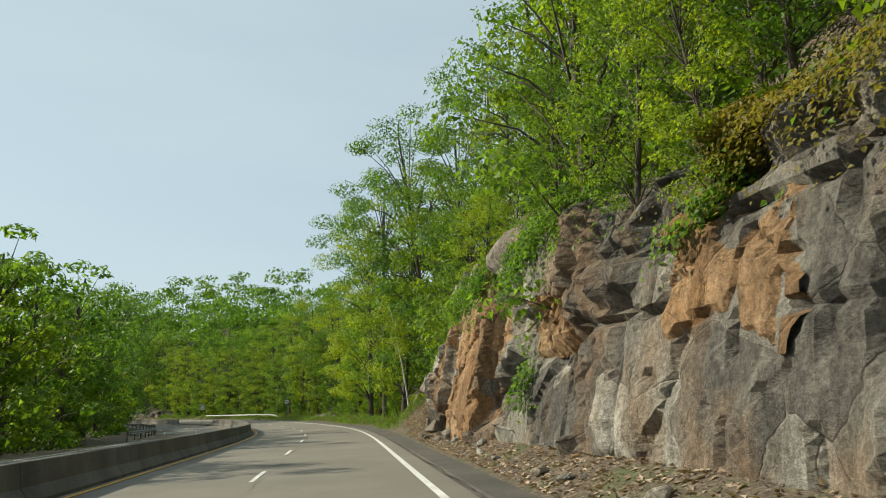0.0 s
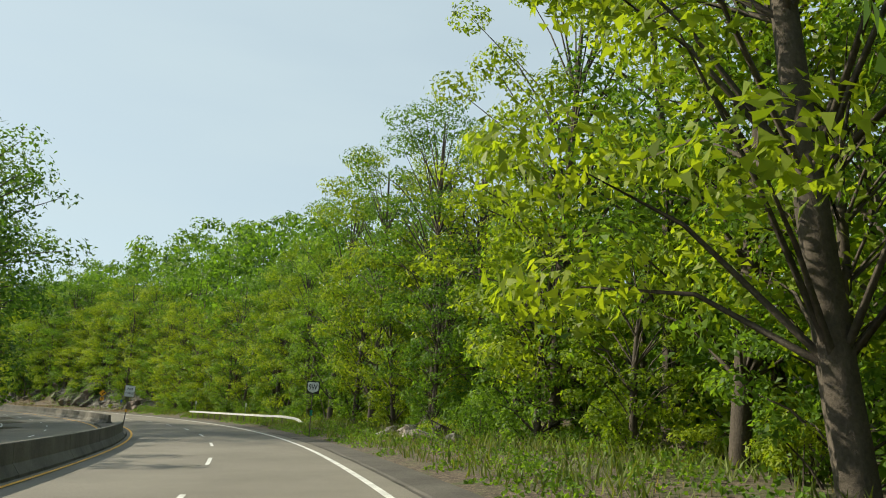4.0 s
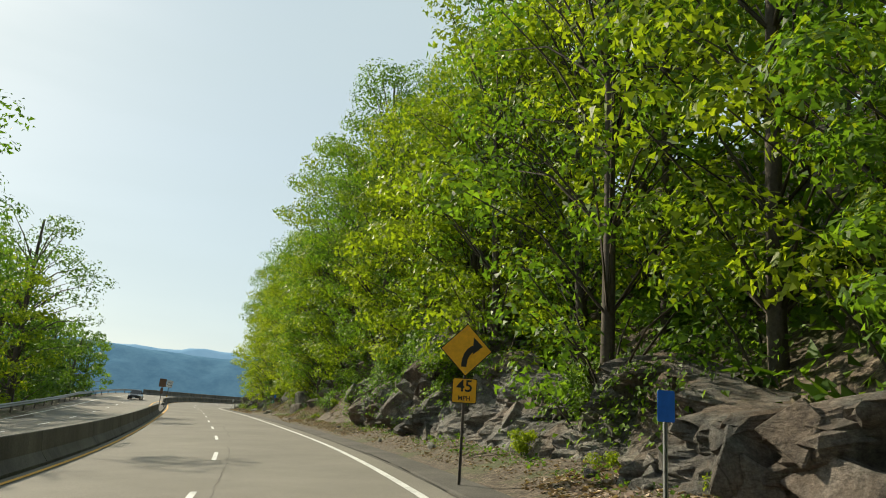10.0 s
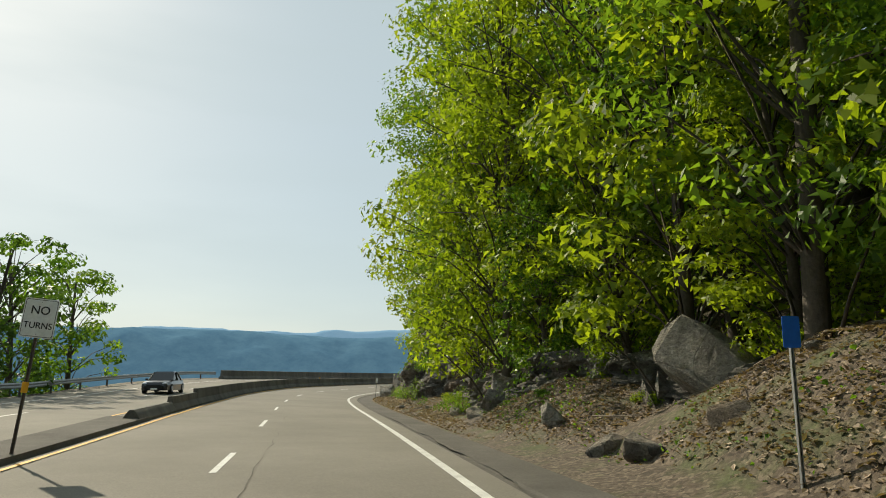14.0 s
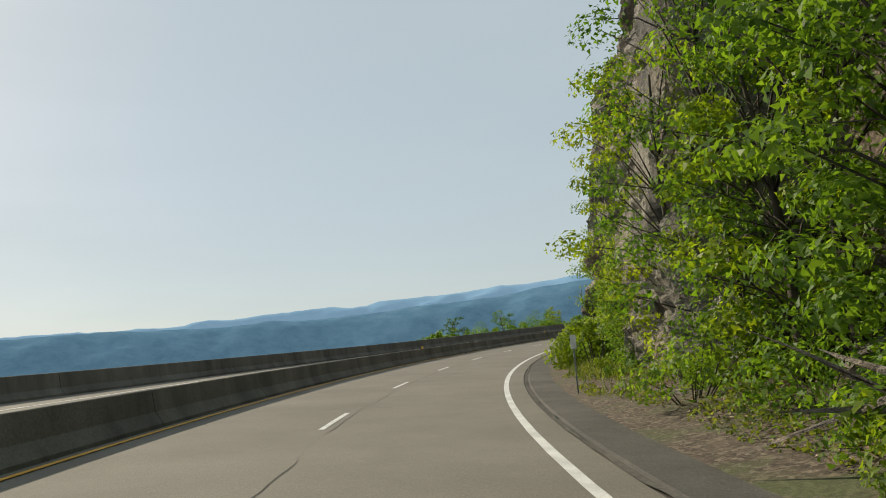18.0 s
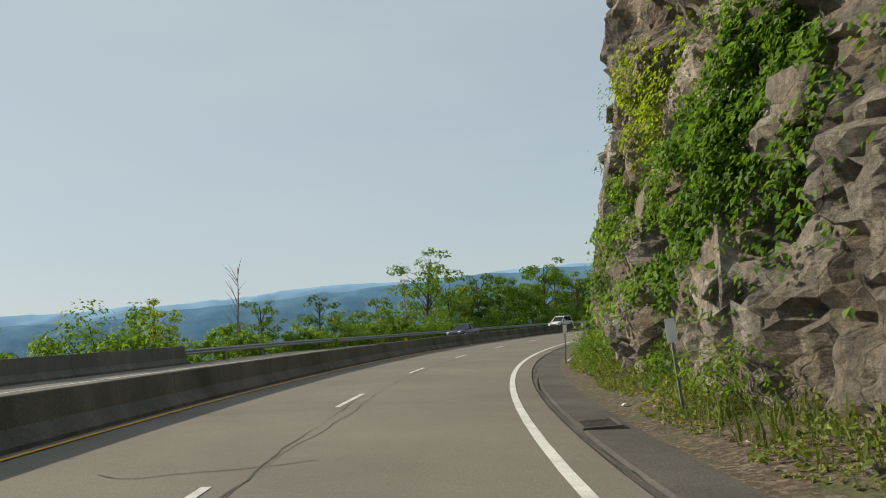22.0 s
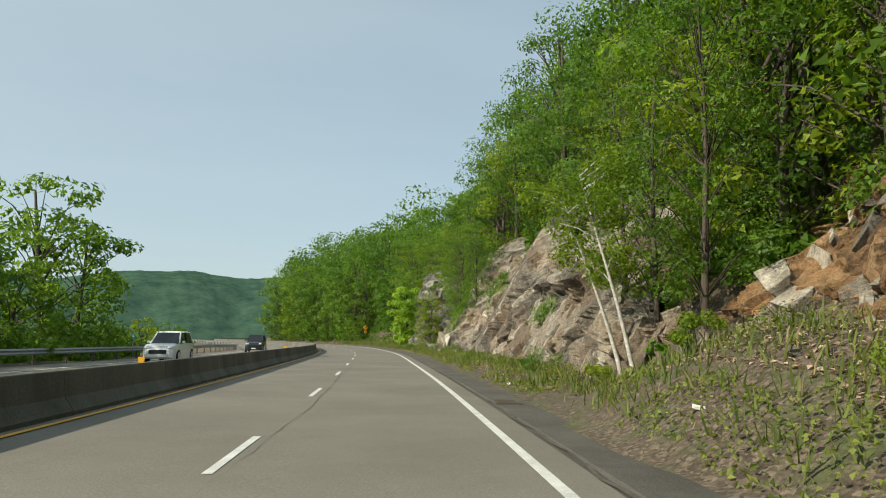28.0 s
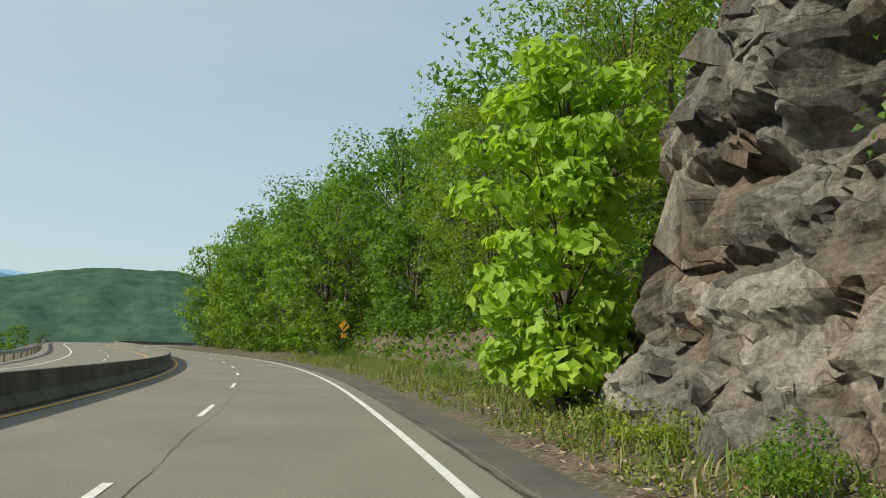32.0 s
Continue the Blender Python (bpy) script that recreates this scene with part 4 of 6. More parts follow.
def left_trees(s0, s1, rows, kinds, size, edge=-18.5):
    for d0, step in rows:
        s = s0
        while s < s1:
            plant(kinds[rng.integers(len(kinds))], s, edge - d0 - rng.uniform(0, 2), rng.uniform(*size))
            s += step * rng.uniform(0.7, 1.3)


left_trees(22, 64, [(0.0, 5.0), (8, 8)], FAR_TREES, (0.85, 1.15))
left_trees(64, 125, [(0.8, 5.0), (8, 9)], FAR_TREES, (0.8, 1.1))
left_trees(125, 160, [(0.0, 5.0), (6, 7)], TREES, (1.45, 1.75))
left_trees(160, 205, [(0.2, 5.0), (6, 10)], TREES, (1.15, 1.4))
left_trees(205, 242, [(-0.8, 4.6)], TREES, (1.2, 1.45))
left_trees(240, 288, [(0.6, 5.0)], FAR_TREES, (0.9, 1.2))
left_trees(376, 440, [(1, 9.0)], FAR_TREES, (0.40, 0.62))
left_trees(370, 444, [(-0.2, 2.2), (3, 3.5)], BUSHES, (1.0, 1.8))
left_trees(440, 532, [(4.0, 4.2), (10, 8)], FAR_TREES, (1.0, 1.25))
left_trees(560, 740, [(6, 16), (16, 14), (30, 14)], FAR_TREES, (0.5, 0.8))


def thicket(spots, label, seed, n_leaf=330, leaf=0.26):
    """Shrubs grown into one another, too tangled to tell apart: (along, right, width, height)."""
    g = np.random.default_rng(seed)
    pieces = []
    for s, d, w, h in spots:
        base = place(s, d, float(ground_height(s, d)))
        clumps = []
        for i in range(7):
            a, r = g.uniform(0, 6.28), w * 0.42 * math.sqrt(g.uniform(0, 1))
            clumps.append((base + np.array([math.cos(a) * r, math.sin(a) * r, h * g.uniform(0.15, 0.85)]), w * 0.26 * g.uniform(0.6, 1.2)))
        p, u = crown_points(g, n_leaf, clumps, 1.0, 0.8)
        pieces.append(leaves(g, p, leaf, u, simple=True))
    v, f = joined(pieces)
    return tagged(solid("thicket", v, f, M_LEAF), label, "thicket", kind="stuff")


for n, (s0, s1, step, d0, d1, lo, hi) in enumerate(((48, 165, 1.6, 1.0, 5.0, 2.0, 4.0), (165, 300, 1.8, 0.2, 4.0, 1.4, 2.8), (425, 466, 1.8, 0.8, 4.0, 1.6, 3.2), (462, 556, 0.9, -1.6, 2.6, 1.2, 2.6), (566, 690, 1.5, -0.6, 4.0, 1.8, 4.0), (-15, 46, 1.3, -1.2, 2.4, 1.2, 2.4))):
    spots, s = [], s0
    while s < s1:
        foot, rock, rise = right_of(s)
        w = rng.uniform(lo, hi)
        spots.append((s, float(foot + 0.6 + lean_of(s) * rock) + cleared(s) + rng.uniform(d0, d1), w, w * rng.uniform(0.6, 1.0)))
        s += step * rng.uniform(0.6, 1.4)
    thicket(spots, "tangled green undergrowth along the wood's edge", 80 + n)
thicket([(float(s), -17.8 - rng.uniform(0, 1.8), rng.uniform(1.6, 3.0), rng.uniform(1.2, 2.6)) for s in np.arange(366, 530, 1.8)], "green hedge of shrubs behind the parapet", 90)

thicket([(float(s), -18.6 - rng.uniform(0, 3.0), rng.uniform(2.4, 4.2), rng.uniform(2.2, 4.4)) for s in np.arange(392, 536, 2.0)], "tall green scrub behind the parapet", 91, 520, 0.24)

# shrubs along the foot of the slope
for s0, s1, step, d0, d1, lo, hi in ((-15, 45, 6, 0.2, 1.2, 0.25, 0.5), (46, 165, 2.6, -0.6, 1.6, 0.5, 1.1), (165, 290, 4.5, -0.4, 0.6, 0.3, 0.7), (297, 318, 2.2, -1.0, 0.2, 0.6, 1.1), (318, 425, 5.0, -1.0, -0.2, 0.4, 0.9), (425, 465, 2.4, -0.8, 0.6, 0.5, 1.1), (465, 640, 5.0, -0.8, 0.2, 0.3, 0.7)):
    s = s0
    while s < s1:
        d = float(right_of(s)[0]) + rng.uniform(d0, d1)
        plant(BUSHES[rng.integers(5)], s, max(d, 4.6), rng.uniform(lo, hi))
        s += step * rng.uniform(0.5, 1.5)


def climber(face, s, v, wide, high, n, leaf, mat, label):
    """A mat of leaves that hangs on a rock face."""
    n, leaf = int(1.8 * n), 0.72 * leaf
    k = np.clip(rng.normal(size=n) * 0.42, -1.2, 1.2)
    w = np.clip(rng.normal(size=n) * 0.42, -1.2, 1.2)
    ss, vv = s + wide * k, np.clip(v + high * w, 0.1, None)
    keep = fnoise(ss / 0.9, vv / 0.9, 77) > -0.25
    ss, vv = ss[keep], vv[keep]
    dd = face.out(ss, vv) - rng.uniform(0.05, 0.85, len(ss)) * (0.6 + 0.6 * fnoise(ss / 1.2, vv / 1.2, 78))
    p = place(ss, dd, vv)
    h = np.interp(ss, AS, AH)
    outw = np.stack([-np.cos(h), -np.sin(h), 0.4 + 0 * h], -1)
    lv, lf = leaves(rng, p, leaf, outw, 0.9)
    return tagged(solid("climbing_vine", lv, lf, mat), label, "vine", kind="stuff")


VINE = "green climbing vine hanging on the rock face"
for s, v, w, h, n, mat in ((303, 3.0, 3.0, 3.0, 1500, M_LEAF_YELLOW), (311, 6.5, 2.0, 4.0, 1400, M_LEAF), (323, 2.8, 3.6, 2.6, 5000, M_LEAF_YELLOW), (330, 1.8, 3.0, 1.8, 2800, M_LEAF_YELLOW), (337, 2.2, 2.0, 2.0, 1800, M_LEAF_YELLOW),
                           (341, 5.0, 4.0, 2.8, 3600, M_LEAF_YELLOW), (347, 9.5, 2.5, 2.0, 800, M_LEAF), (352, 4.0, 1.8, 3.0, 1800, M_LEAF), (356.5, 3.4, 2.4, 2.6, 3200, M_LEAF), (362, 6.5, 2.8, 4.0, 4600, M_LEAF), (358, 9.0, 1.6, 3.0, 1400, M_LEAF_YELLOW),
                           (374, 5.5, 4.2, 3.2, 6500, M_LEAF), (378, 3.6, 3.0, 2.0, 2600, M_LEAF), (383, 4.5, 2.4, 3.0, 2600, M_LEAF), (380, 7.5, 2.0, 2.4, 900, M_LEAF_YELLOW), (394, 12.0, 2.0, 2.5, 900, M_LEAF), (405, 6.0, 1.6, 3.0, 900, M_LEAF), (417, 4.2, 2.6, 2.4, 3400, M_LEAF), (411, 4.6, 1.2, 0.8, 500, M_LEAF_YELLOW)):
    climber(F_CLIFF, s, v, w, h, n, 0.2, mat, VINE)
for s, v, w, h, n in ((190, 2.5, 4, 2, 1800), (206, 4.0, 5, 2.5, 5200), (213, 3.0, 4, 2.4, 3600), (219, 4.2, 4, 2.0, 3200), (199, 3.4, 3, 2.0, 2400), (222, 2.5, 5, 2, 2200), (240, 2.8, 5, 2, 2200), (256, 3.4, 5, 2.4, 2200), (272, 4.5, 5, 3, 2400), (286, 5.0, 4, 3, 2400)):
    climber(F_SHADE, s, v, w, h, n, 0.2, M_LEAF, "green leafy growth over the shaded rocks")
for s, v, w, h, n in ((470, 4.5, 5, 1.6, 1500), (477, 4.2, 2, 1.4, 1200), (466, 3.6, 4, 1.6, 2200), (489, 6.0, 4, 1.6, 1500), (494, 4.0, 1.2, 0.8, 300), (508, 3.0, 1.0, 0.7, 250), (500, 8.2, 4, 1.2, 1000), (514, 8.6, 4, 1.8, 1600), (527, 6.0, 4, 2.2, 2200), (538, 4.5, 5, 2.6, 3400), (546, 6.0, 3, 2.6, 2200)):
    climber(F_TAN, s, v, w, h, n, 0.2, M_LEAF, "green bushes rooted on the rock ledges")
for s, v, w, h, n in ((553, 8.4, 3, 1.8, 2600), (549, 6.5, 2, 1.8, 1600), (560, 9.5, 3, 1.4, 1200), (556, 5.0, 1.2, 1.0, 400)):
    climber(F_GREY, s, v, w, h, n, 0.2, M_LEAF, "green bushes rooted on the rock ledges")
for s, v, w, h, n in ((5, 8, 4, 2.6, 2600), (14, 8.0, 3.5, 2.8, 3200), (21, 6.0, 3.5, 1.6, 2200), (27, 6.2, 4, 1.6, 2600), (30, 9.5, 3, 2.2, 1800), (22, 10.5, 4, 1.6, 1800), (-4, 7, 5, 3, 2600), (40, 4.0, 2, 2.0, 1200), (10, 4.5, 1.5, 1.0, 500), (19, 2.0, 1.2, 0.8, 300)):
    climber(F_CUT, s, v, w, h, n, 0.18, M_LEAF, VINE)

M_LEAF_OLIVE = leafy("olive_leaf", (0.115, 0.120, 0.020), (0.260, 0.225, 0.040), 0.5)
for s, v, w, h, n in ((9.5, 5.8, 2.4, 1.6, 5000), (5.0, 5.6, 2.5, 1.5, 3500)):
    climber(F_CUT, s, v, w, h, n, 0.12, M_LEAF_OLIVE, "olive-brown shrub hanging over the rock cut")
for s, v, w, h, n in ((16, 6.6, 3.0, 1.2, 3500), (22, 6.8, 3.0, 1.2, 3000), (33, 6.0, 3.0, 1.2, 4000), (38, 5.6, 2.5, 1.6, 4000)):
    climber(F_CUT, s, v, w, h, n, 0.13, M_LEAF, VINE)

# ---------------------------------------------------------------- verge grass and litter


def blades(n, s0, s1, near, far, tall, mat, name, label, seed):
    g = np.random.default_rng(seed)
    s = g.uniform(s0, s1, n)
    foot = right_of(s)[0]
    d = near + (foot + far - near) * g.uniform(0, 1, n) ** 0.8
    keep = fnoise(s / 2.0, d / 0.9, seed) > -0.35
    s, d = s[keep], d[keep]
    p = place(s, d, ground_height(s, d))
    n = len(p)
    h = tall * g.uniform(0.4, 1.2, (n, 1))
    a = g.uniform(0, 6.28, n)
    side = np.stack([np.cos(a), np.sin(a), 0 * a], -1) * h * 0.05
    tip = g.normal(size=(n, 3)) * 0.3
    tip[:, 2] = 1
    mid = p + tip * h * 0.55
    end = p + tip * h + g.normal(size=(n, 3)) * h * 0.18
    v = np.stack([p - side, p + side, mid + side * 0.9, end, mid - side * 0.9], 1).reshape(-1, 3)
    i = np.arange(n)[:, None] * 5
    f = np.concatenate([i + [0, 1, 2, 4]], 1)
    f2 = np.concatenate([i + [4, 2, 3, 3]], 1)
    me = bpy.data.meshes.new(name)
    me.from_pydata([tuple(q) for q in v], [], [tuple(q) for q in f] + [tuple(q[:3]) for q in f2])
    me.materials.append(mat)
    return tagged(new(name, me), label, "grass", kind="stuff")


M_GRASS = leafy("grass_blade", (0.070, 0.115, 0.020), (0.190, 0.240, 0.060), 0.35, 0.6)
M_STRAW = leafy("straw_blade", (0.13, 0.12, 0.05), (0.30, 0.26, 0.13), 0.3, 0.7)
blades(16000, 50, 180, 4.2, 0.8, 0.42, M_GRASS, "grass", "tall green verge grass beside the road", 1)
blades(9000, 312, 430, 4.2, 0.0, 0.34, M_GRASS, "grass", "tufted green grass at the cliff's foot", 2)
blades(16000, 425, 620, 4.1, 0.4, 0.36, M_GRASS, "grass", "green and yellow verge grass beside the road", 3)
blades(3000, 425, 640, 4.0, 0.0, 0.34, M_STRAW, "dry_grass", "dry straw-coloured grass on the verge", 4)
blades(1500, 45, 165, 4.0, 0.0, 0.30, M_STRAW, "dry_grass", "dry straw-coloured grass on the verge", 5)


def scatter(n, s0, s1, d0, d1, size, mat, name, label, category, seed, zoff=0.01):
    """Flat fallen leaves or chips lying on the ground."""
    g = np.random.default_rng(seed)
    s = g.uniform(s0, s1, n)
    d = np.clip(right_of(s)[0] + g.uniform(d0, d1, n), 3.7, None)
    p = place(s, d, ground_height(s, d) + zoff)
    nor = g.normal(size=(n, 3)) * 0.35 + np.array([0, 0, 1.0])
    nor /= np.linalg.norm(nor, axis=1, keepdims=True)
    ax = np.cross(nor, g.normal(size=(n, 3)))
    ax /= np.linalg.norm(ax, axis=1, keepdims=True)
    sd = np.cross(nor, ax)
    L = size * g.uniform(0.5, 1.4, (n, 1))
    v = np.stack([p - ax * L, p + sd * L * 0.6 + nor * L * 0.3, p + ax * L, p - sd * L * 0.6 + nor * L * 0.2], 1).reshape(-1, 3)
    return tagged(solid(name, v, np.arange(4 * n).reshape(-1, 4), mat), label, category, kind="stuff")


M_LITTER = leafy("dead_leaf", (0.14, 0.100, 0.065), (0.46, 0.37, 0.27), 0.15, 0.7)
scatter(24000, 38, 62, -1.8, 6.0, 0.065, M_LITTER, "leaf_litter", "brown fallen leaves on the mound beyond the cut", "leaf litter", 24)
scatter(7000, -4, 45, -1.4, 1.2, 0.07, M_LITTER, "leaf_litter", "brown fallen leaves below the rock cut", "leaf litter", 21)
scatter(26000, 186, 310, -1.5, 3.2, 0.052, M_LITTER, "leaf_litter", "brown fallen leaves and twigs below the rocks", "leaf litter", 22)
scatter(3000, 178, 188, -1.6, 1.0, 0.08, M_LITTER, "leaf_litter", "brown fallen leaves at the wood's edge", "leaf litter", 25)
scatter(14000, 456, 492, -1.4, 3.4, 0.055, M_LITTER, "leaf_litter", "brown fallen leaves on the rubble slope", "leaf litter", 26)
scatter(3500, 310, 430, -1.7, 0.2, 0.06, M_LITTER, "leaf_litter", "brown fallen leaves at the cliff's foot", "leaf litter", 27)
scatter(6000, 492, 620, -1.8, 0.6, 0.07, M_LITTER, "leaf_litter", "brown fallen leaves on the verge", "leaf litter", 23)


def sticks(n, s0, s1, d0, d1, length, label, seed):
    """Dead twigs and fallen branches lying about."""
    g = np.random.default_rng(seed)
    pieces = []
    for _ in range(n):
        s = g.uniform(s0, s1)
        d = float(right_of(s)[0]) + g.uniform(d0, d1)
        a, L = g.uniform(0, 6.28), length * g.uniform(0.3, 1.3)
        ends = [(s + k * L * math.cos(a), max(d + k * L * math.sin(a), 4.0)) for k in (-0.5, 0.0, 0.5)]
        pts = [place(e, f, float(ground_height(e, f)) + 0.03 + g.uniform(0, 0.12)) for e, f in ends]
        pieces.append(tube(pts, [0.022 * length, 0.016 * length, 0.008 * length], 4))
    return tagged(solid("fallen_twigs", *joined(pieces), M_TWIG), label, "twigs", kind="stuff")


M_TWIG = grainy("dead_twig", (0.15, 0.12, 0.09), (0.34, 0.29, 0.23), 4, 20)
scatter(26000, 206, 262, -1.7, 3.4, 0.052, M_LITTER, "leaf_litter", "pale dead leaves heaped below the shaded rocks", "leaf litter", 28)
scatter(26000, 222, 302, -2.2, 2.0, 0.050, M_LITTER, "leaf_litter", "pale dead leaves strewn along the verge", "leaf litter", 29)
sticks(160, 40, 62, -1.0, 5.0, 1.0, "grey dead twigs on the leaf-strewn mound", 41)
sticks(220, 190, 300, -1.2, 2.6, 0.9, "grey dead twigs below the shaded rocks", 42)
sticks(90, 458, 492, -0.8, 3.0, 1.0, "grey dead twigs on the rubble slope", 43)
sticks(40, 312, 430, -1.3, 0.0, 0.6, "dead twigs at the cliff's foot", 44)

# undergrowth that covers the wooded slopes
g = np.random.default_rng(31)
us = np.concatenate([g.uniform(-25, 312, 26000), g.uniform(425, 700, 24000)])
uf, ur, _ = right_of(us)
ud = uf + 1.2 + lean_of(us) * ur + 34 * g.uniform(0, 1, len(us)) ** 2.0
up = place(us, ud, ground_height(us, ud) + g.uniform(0.05, 0.9, len(us)))
uv, ufc = leaves(g, up, 0.40, simple=True)
tagged(solid("undergrowth", uv, ufc, M_LEAF), "green leafy undergrowth on the wooded slope", "undergrowth", kind="stuff")

# ---------------------------------------------------------------- single trees and stones
near_rng = np.random.default_rng(41)
NEAR = []
for k in range(3):
    t = broadleaf(near_rng, (8.5, 7.5, 9.5)[k], (2.6, 2.4, 2.8)[k], 7600, 0.145, (M_LEAF, M_LEAF_YELLOW, M_LEAF)[k], M_BARK, base=0.04, n_clump=44, clump=0.30, name="maple_sapling", simple=True)
    NEAR.append(tagged(t, "young leafy maple hanging over the road edge", "tree", "young trees"))
for s, d, k, size in ((152, 7.4, 0, 1.0), (158, 7.2, 1, 1.1), (163, 6.8, 2, 1.0), (169, 6.8, 0, 0.9), (174, 6.6, 1, 0.9), (181, 7.4, 2, 0.9), (199, 7.6, 1, 0.75), (219, 8.2, 0, 0.8), (230, 8.2, 2, 0.8), (246, 8.0, 1, 0.85), (258, 8.0, 0, 0.85),
                      (233, 7.8, 0, 0.75), (238, 7.9, 1, 0.75), (243, 8.4, 2, 0.8), (251, 7.6, 1, 0.7), (255, 7.2, 2, 0.7), (263, 7.4, 1, 0.75), (269, 7.4, 0, 0.8), (275, 7.6, 1, 0.8), (283, 10.5, 1, 1.0), (301, 7.4, 2, 0.9), (304.5, 7.2, 0, 0.95), (309, 7.2, 1, 0.9), (428, 6.6, 0, 0.8), (434, 6.8, 1, 0.9), (440, 6.6, 2, 0.8), (447, 6.8, 1, 0.85), (455, 7.4, 0, 0.8),
                      (53, 9.4, 0, 0.8), (57, 8.8, 2, 0.75), (66, 8.0, 1, 0.7), (71, 8.3, 0, 0.8), (79, 8.4, 2, 0.8), (86, 8.8, 1, 0.75), (92, 8.8, 0, 0.8), (104, 8.8, 2, 0.8), (110, 8.4, 1, 1.0), (118, 8.6, 2, 1.1), (130, 8.8, 0, 1.1), (139, 8.4, 2, 1.1), (536, 10.5, 0, 0.6), (543, 9.5, 2, 0.6), (549, 9.0, 0, 0.55)):
    plant(NEAR[k], s, d, size)

for s, d, z, k, size in ((2, 6.6, 6.0, 0, 0.55), (10, 5.9, 4.6, 2, 0.48), (13, 6.0, 5.2, 1, 0.5), (18.5, 6.0, 5.6, 1, 0.45), (9, 6.8, 6.4, 1, 0.55), (15, 6.8, 6.4, 0, 0.6), (20, 6.6, 6.0, 1, 0.5), (26, 6.6, 6.2, 0, 0.5), (31, 6.6, 6.0, 2, 0.55), (37, 7.0, 6.0, 1, 0.6), (41, 7.4, 4.4, 1, 0.7), (23, 7.4, 10.5, 1, 0.6), (30, 7.6, 11.0, 0, 0.6), (12, 7.4, 10.0, 2, 0.6),
                        (534, 8.4, 4.0, 1, 0.62), (538.5, 7.9, 3.4, 1, 0.7), (543, 8.2, 3.6, 1, 0.68), (547, 8.6, 5.0, 0, 0.5), (491, 8.0, 2.4, 1, 0.75), (494.5, 8.0, 2.6, 0, 0.75), (498, 8.4, 3.2, 1, 0.7), (487, 11.5, 6.6, 1, 0.8), (482, 11.5, 6.2, 0, 0.8), (477, 8.4, 3.6, 1, 0.6), (468, 8.4, 3.0, 0, 0.8), (287.5, 8.0, 4.2, 0, 0.75), (292.5, 8.0, 3.8, 2, 0.8), (296.5, 9.0, 5.0, 0, 0.7), (304, 8.0, 0.6, 1, 0.85), (307.5, 7.6, 0.6, 1, 0.95), (310.5, 7.2, 0.5, 1, 0.95), (313.5, 6.8, 0.5, 2, 0.9), (317, 6.3, 0.4, 1, 0.6), (549.0, 6.0, 0.4, 2, 0.6), (552, 5.9, 0.4, 1, 0.52), (380, 8.0, 10, 1, 0.3), (418, 7.4, 2.4, 1, 0.42)):
    plant(FINE[k], s, d, size, z=z, sink=0.4)
plant(NEAR[1], 550, 6.2, 0.5)
for s, d, k, size in ((321, 5.3, 3, 1.5), (324, 5.2, 1, 1.6), (327.5, 5.3, 3, 1.4), (331, 5.2, 1, 1.3), (338, 5.3, 3, 1.3), (303, 5.0, 1, 0.9), (351, 5.3, 1, 0.9), (408, 5.4, 1, 1.0), (414, 5.4, 3, 1.1), (557, 4.9, 0, 0.55), (560, 5.0, 1, 0.5)):
    plant(BUSHES[k], s, d, size)

cat = broadleaf(near_rng, 7.4, 1.9, 4200, 0.30, leafy("catalpa_leaf", (0.17, 0.31, 0.03), (0.28, 0.46, 0.06), 0.5), M_BARK, base=0.08, n_clump=52, clump=0.42, name="catalpa_tree")
tagged(cat, "bright lime-green young catalpa with broad leaves", "tree")
plant(cat, 564.6, 5.6, 1.0, turn=20)


def birch(rng, height, lean, label):
    root = new("birch_tree")
    zs = np.linspace(-0.4, height, 8)
    t = np.clip(zs / height, 0, 1)
    mid = np.stack([lean * t + 0.08 * np.sin(5 * t), 0.1 * np.sin(4 * t + 1), zs], -1)
    pieces, clumps = [tube(mid, 0.068 * (1.1 - t) + 0.010, 7)], []
    for i in range(14):
        h = rng.uniform(0.45, 1.0)
        a = rng.uniform(0, 6.28)
        st = np.array([np.interp(h, t, mid[:, 0]), np.interp(h, t, mid[:, 1]), h * height])
        tip = st + np.array([math.cos(a), math.sin(a), 0.5]) * rng.uniform(0.5, 1.3)
        pieces.append(tube([st, (st + tip) / 2 + (0, 0, 0.1), tip], [0.025, 0.015, 0.006], 4))
        clumps.append((tip, rng.uniform(0.45, 0.8)))
    v, f = joined(pieces)
    solid("trunk", v, f, M_BIRCH, root, smooth=True)
    p, u = crown_points(rng, 2400, clumps, 1.0, 0.8)
    lv, lf = leaves(rng, p, 0.12, u)
    solid("crown", lv, lf, M_LEAF_YELLOW, root)
    return tagged(root, label, "tree")


plant(birch(near_rng, 8.0, -0.8, "slender leaning birch with a white trunk"), 54.6, 5.9, 1.0, turn=0)
plant(birch(near_rng, 6.5, -1.6, "thin white birch leaning from the rocks"), 493, 6.9, 0.9, turn=-40)
plant(birch(near_rng, 6.0, -1.8, "thin white birch leaning from the rocks"), 495, 7.2, 0.9, turn=-40)


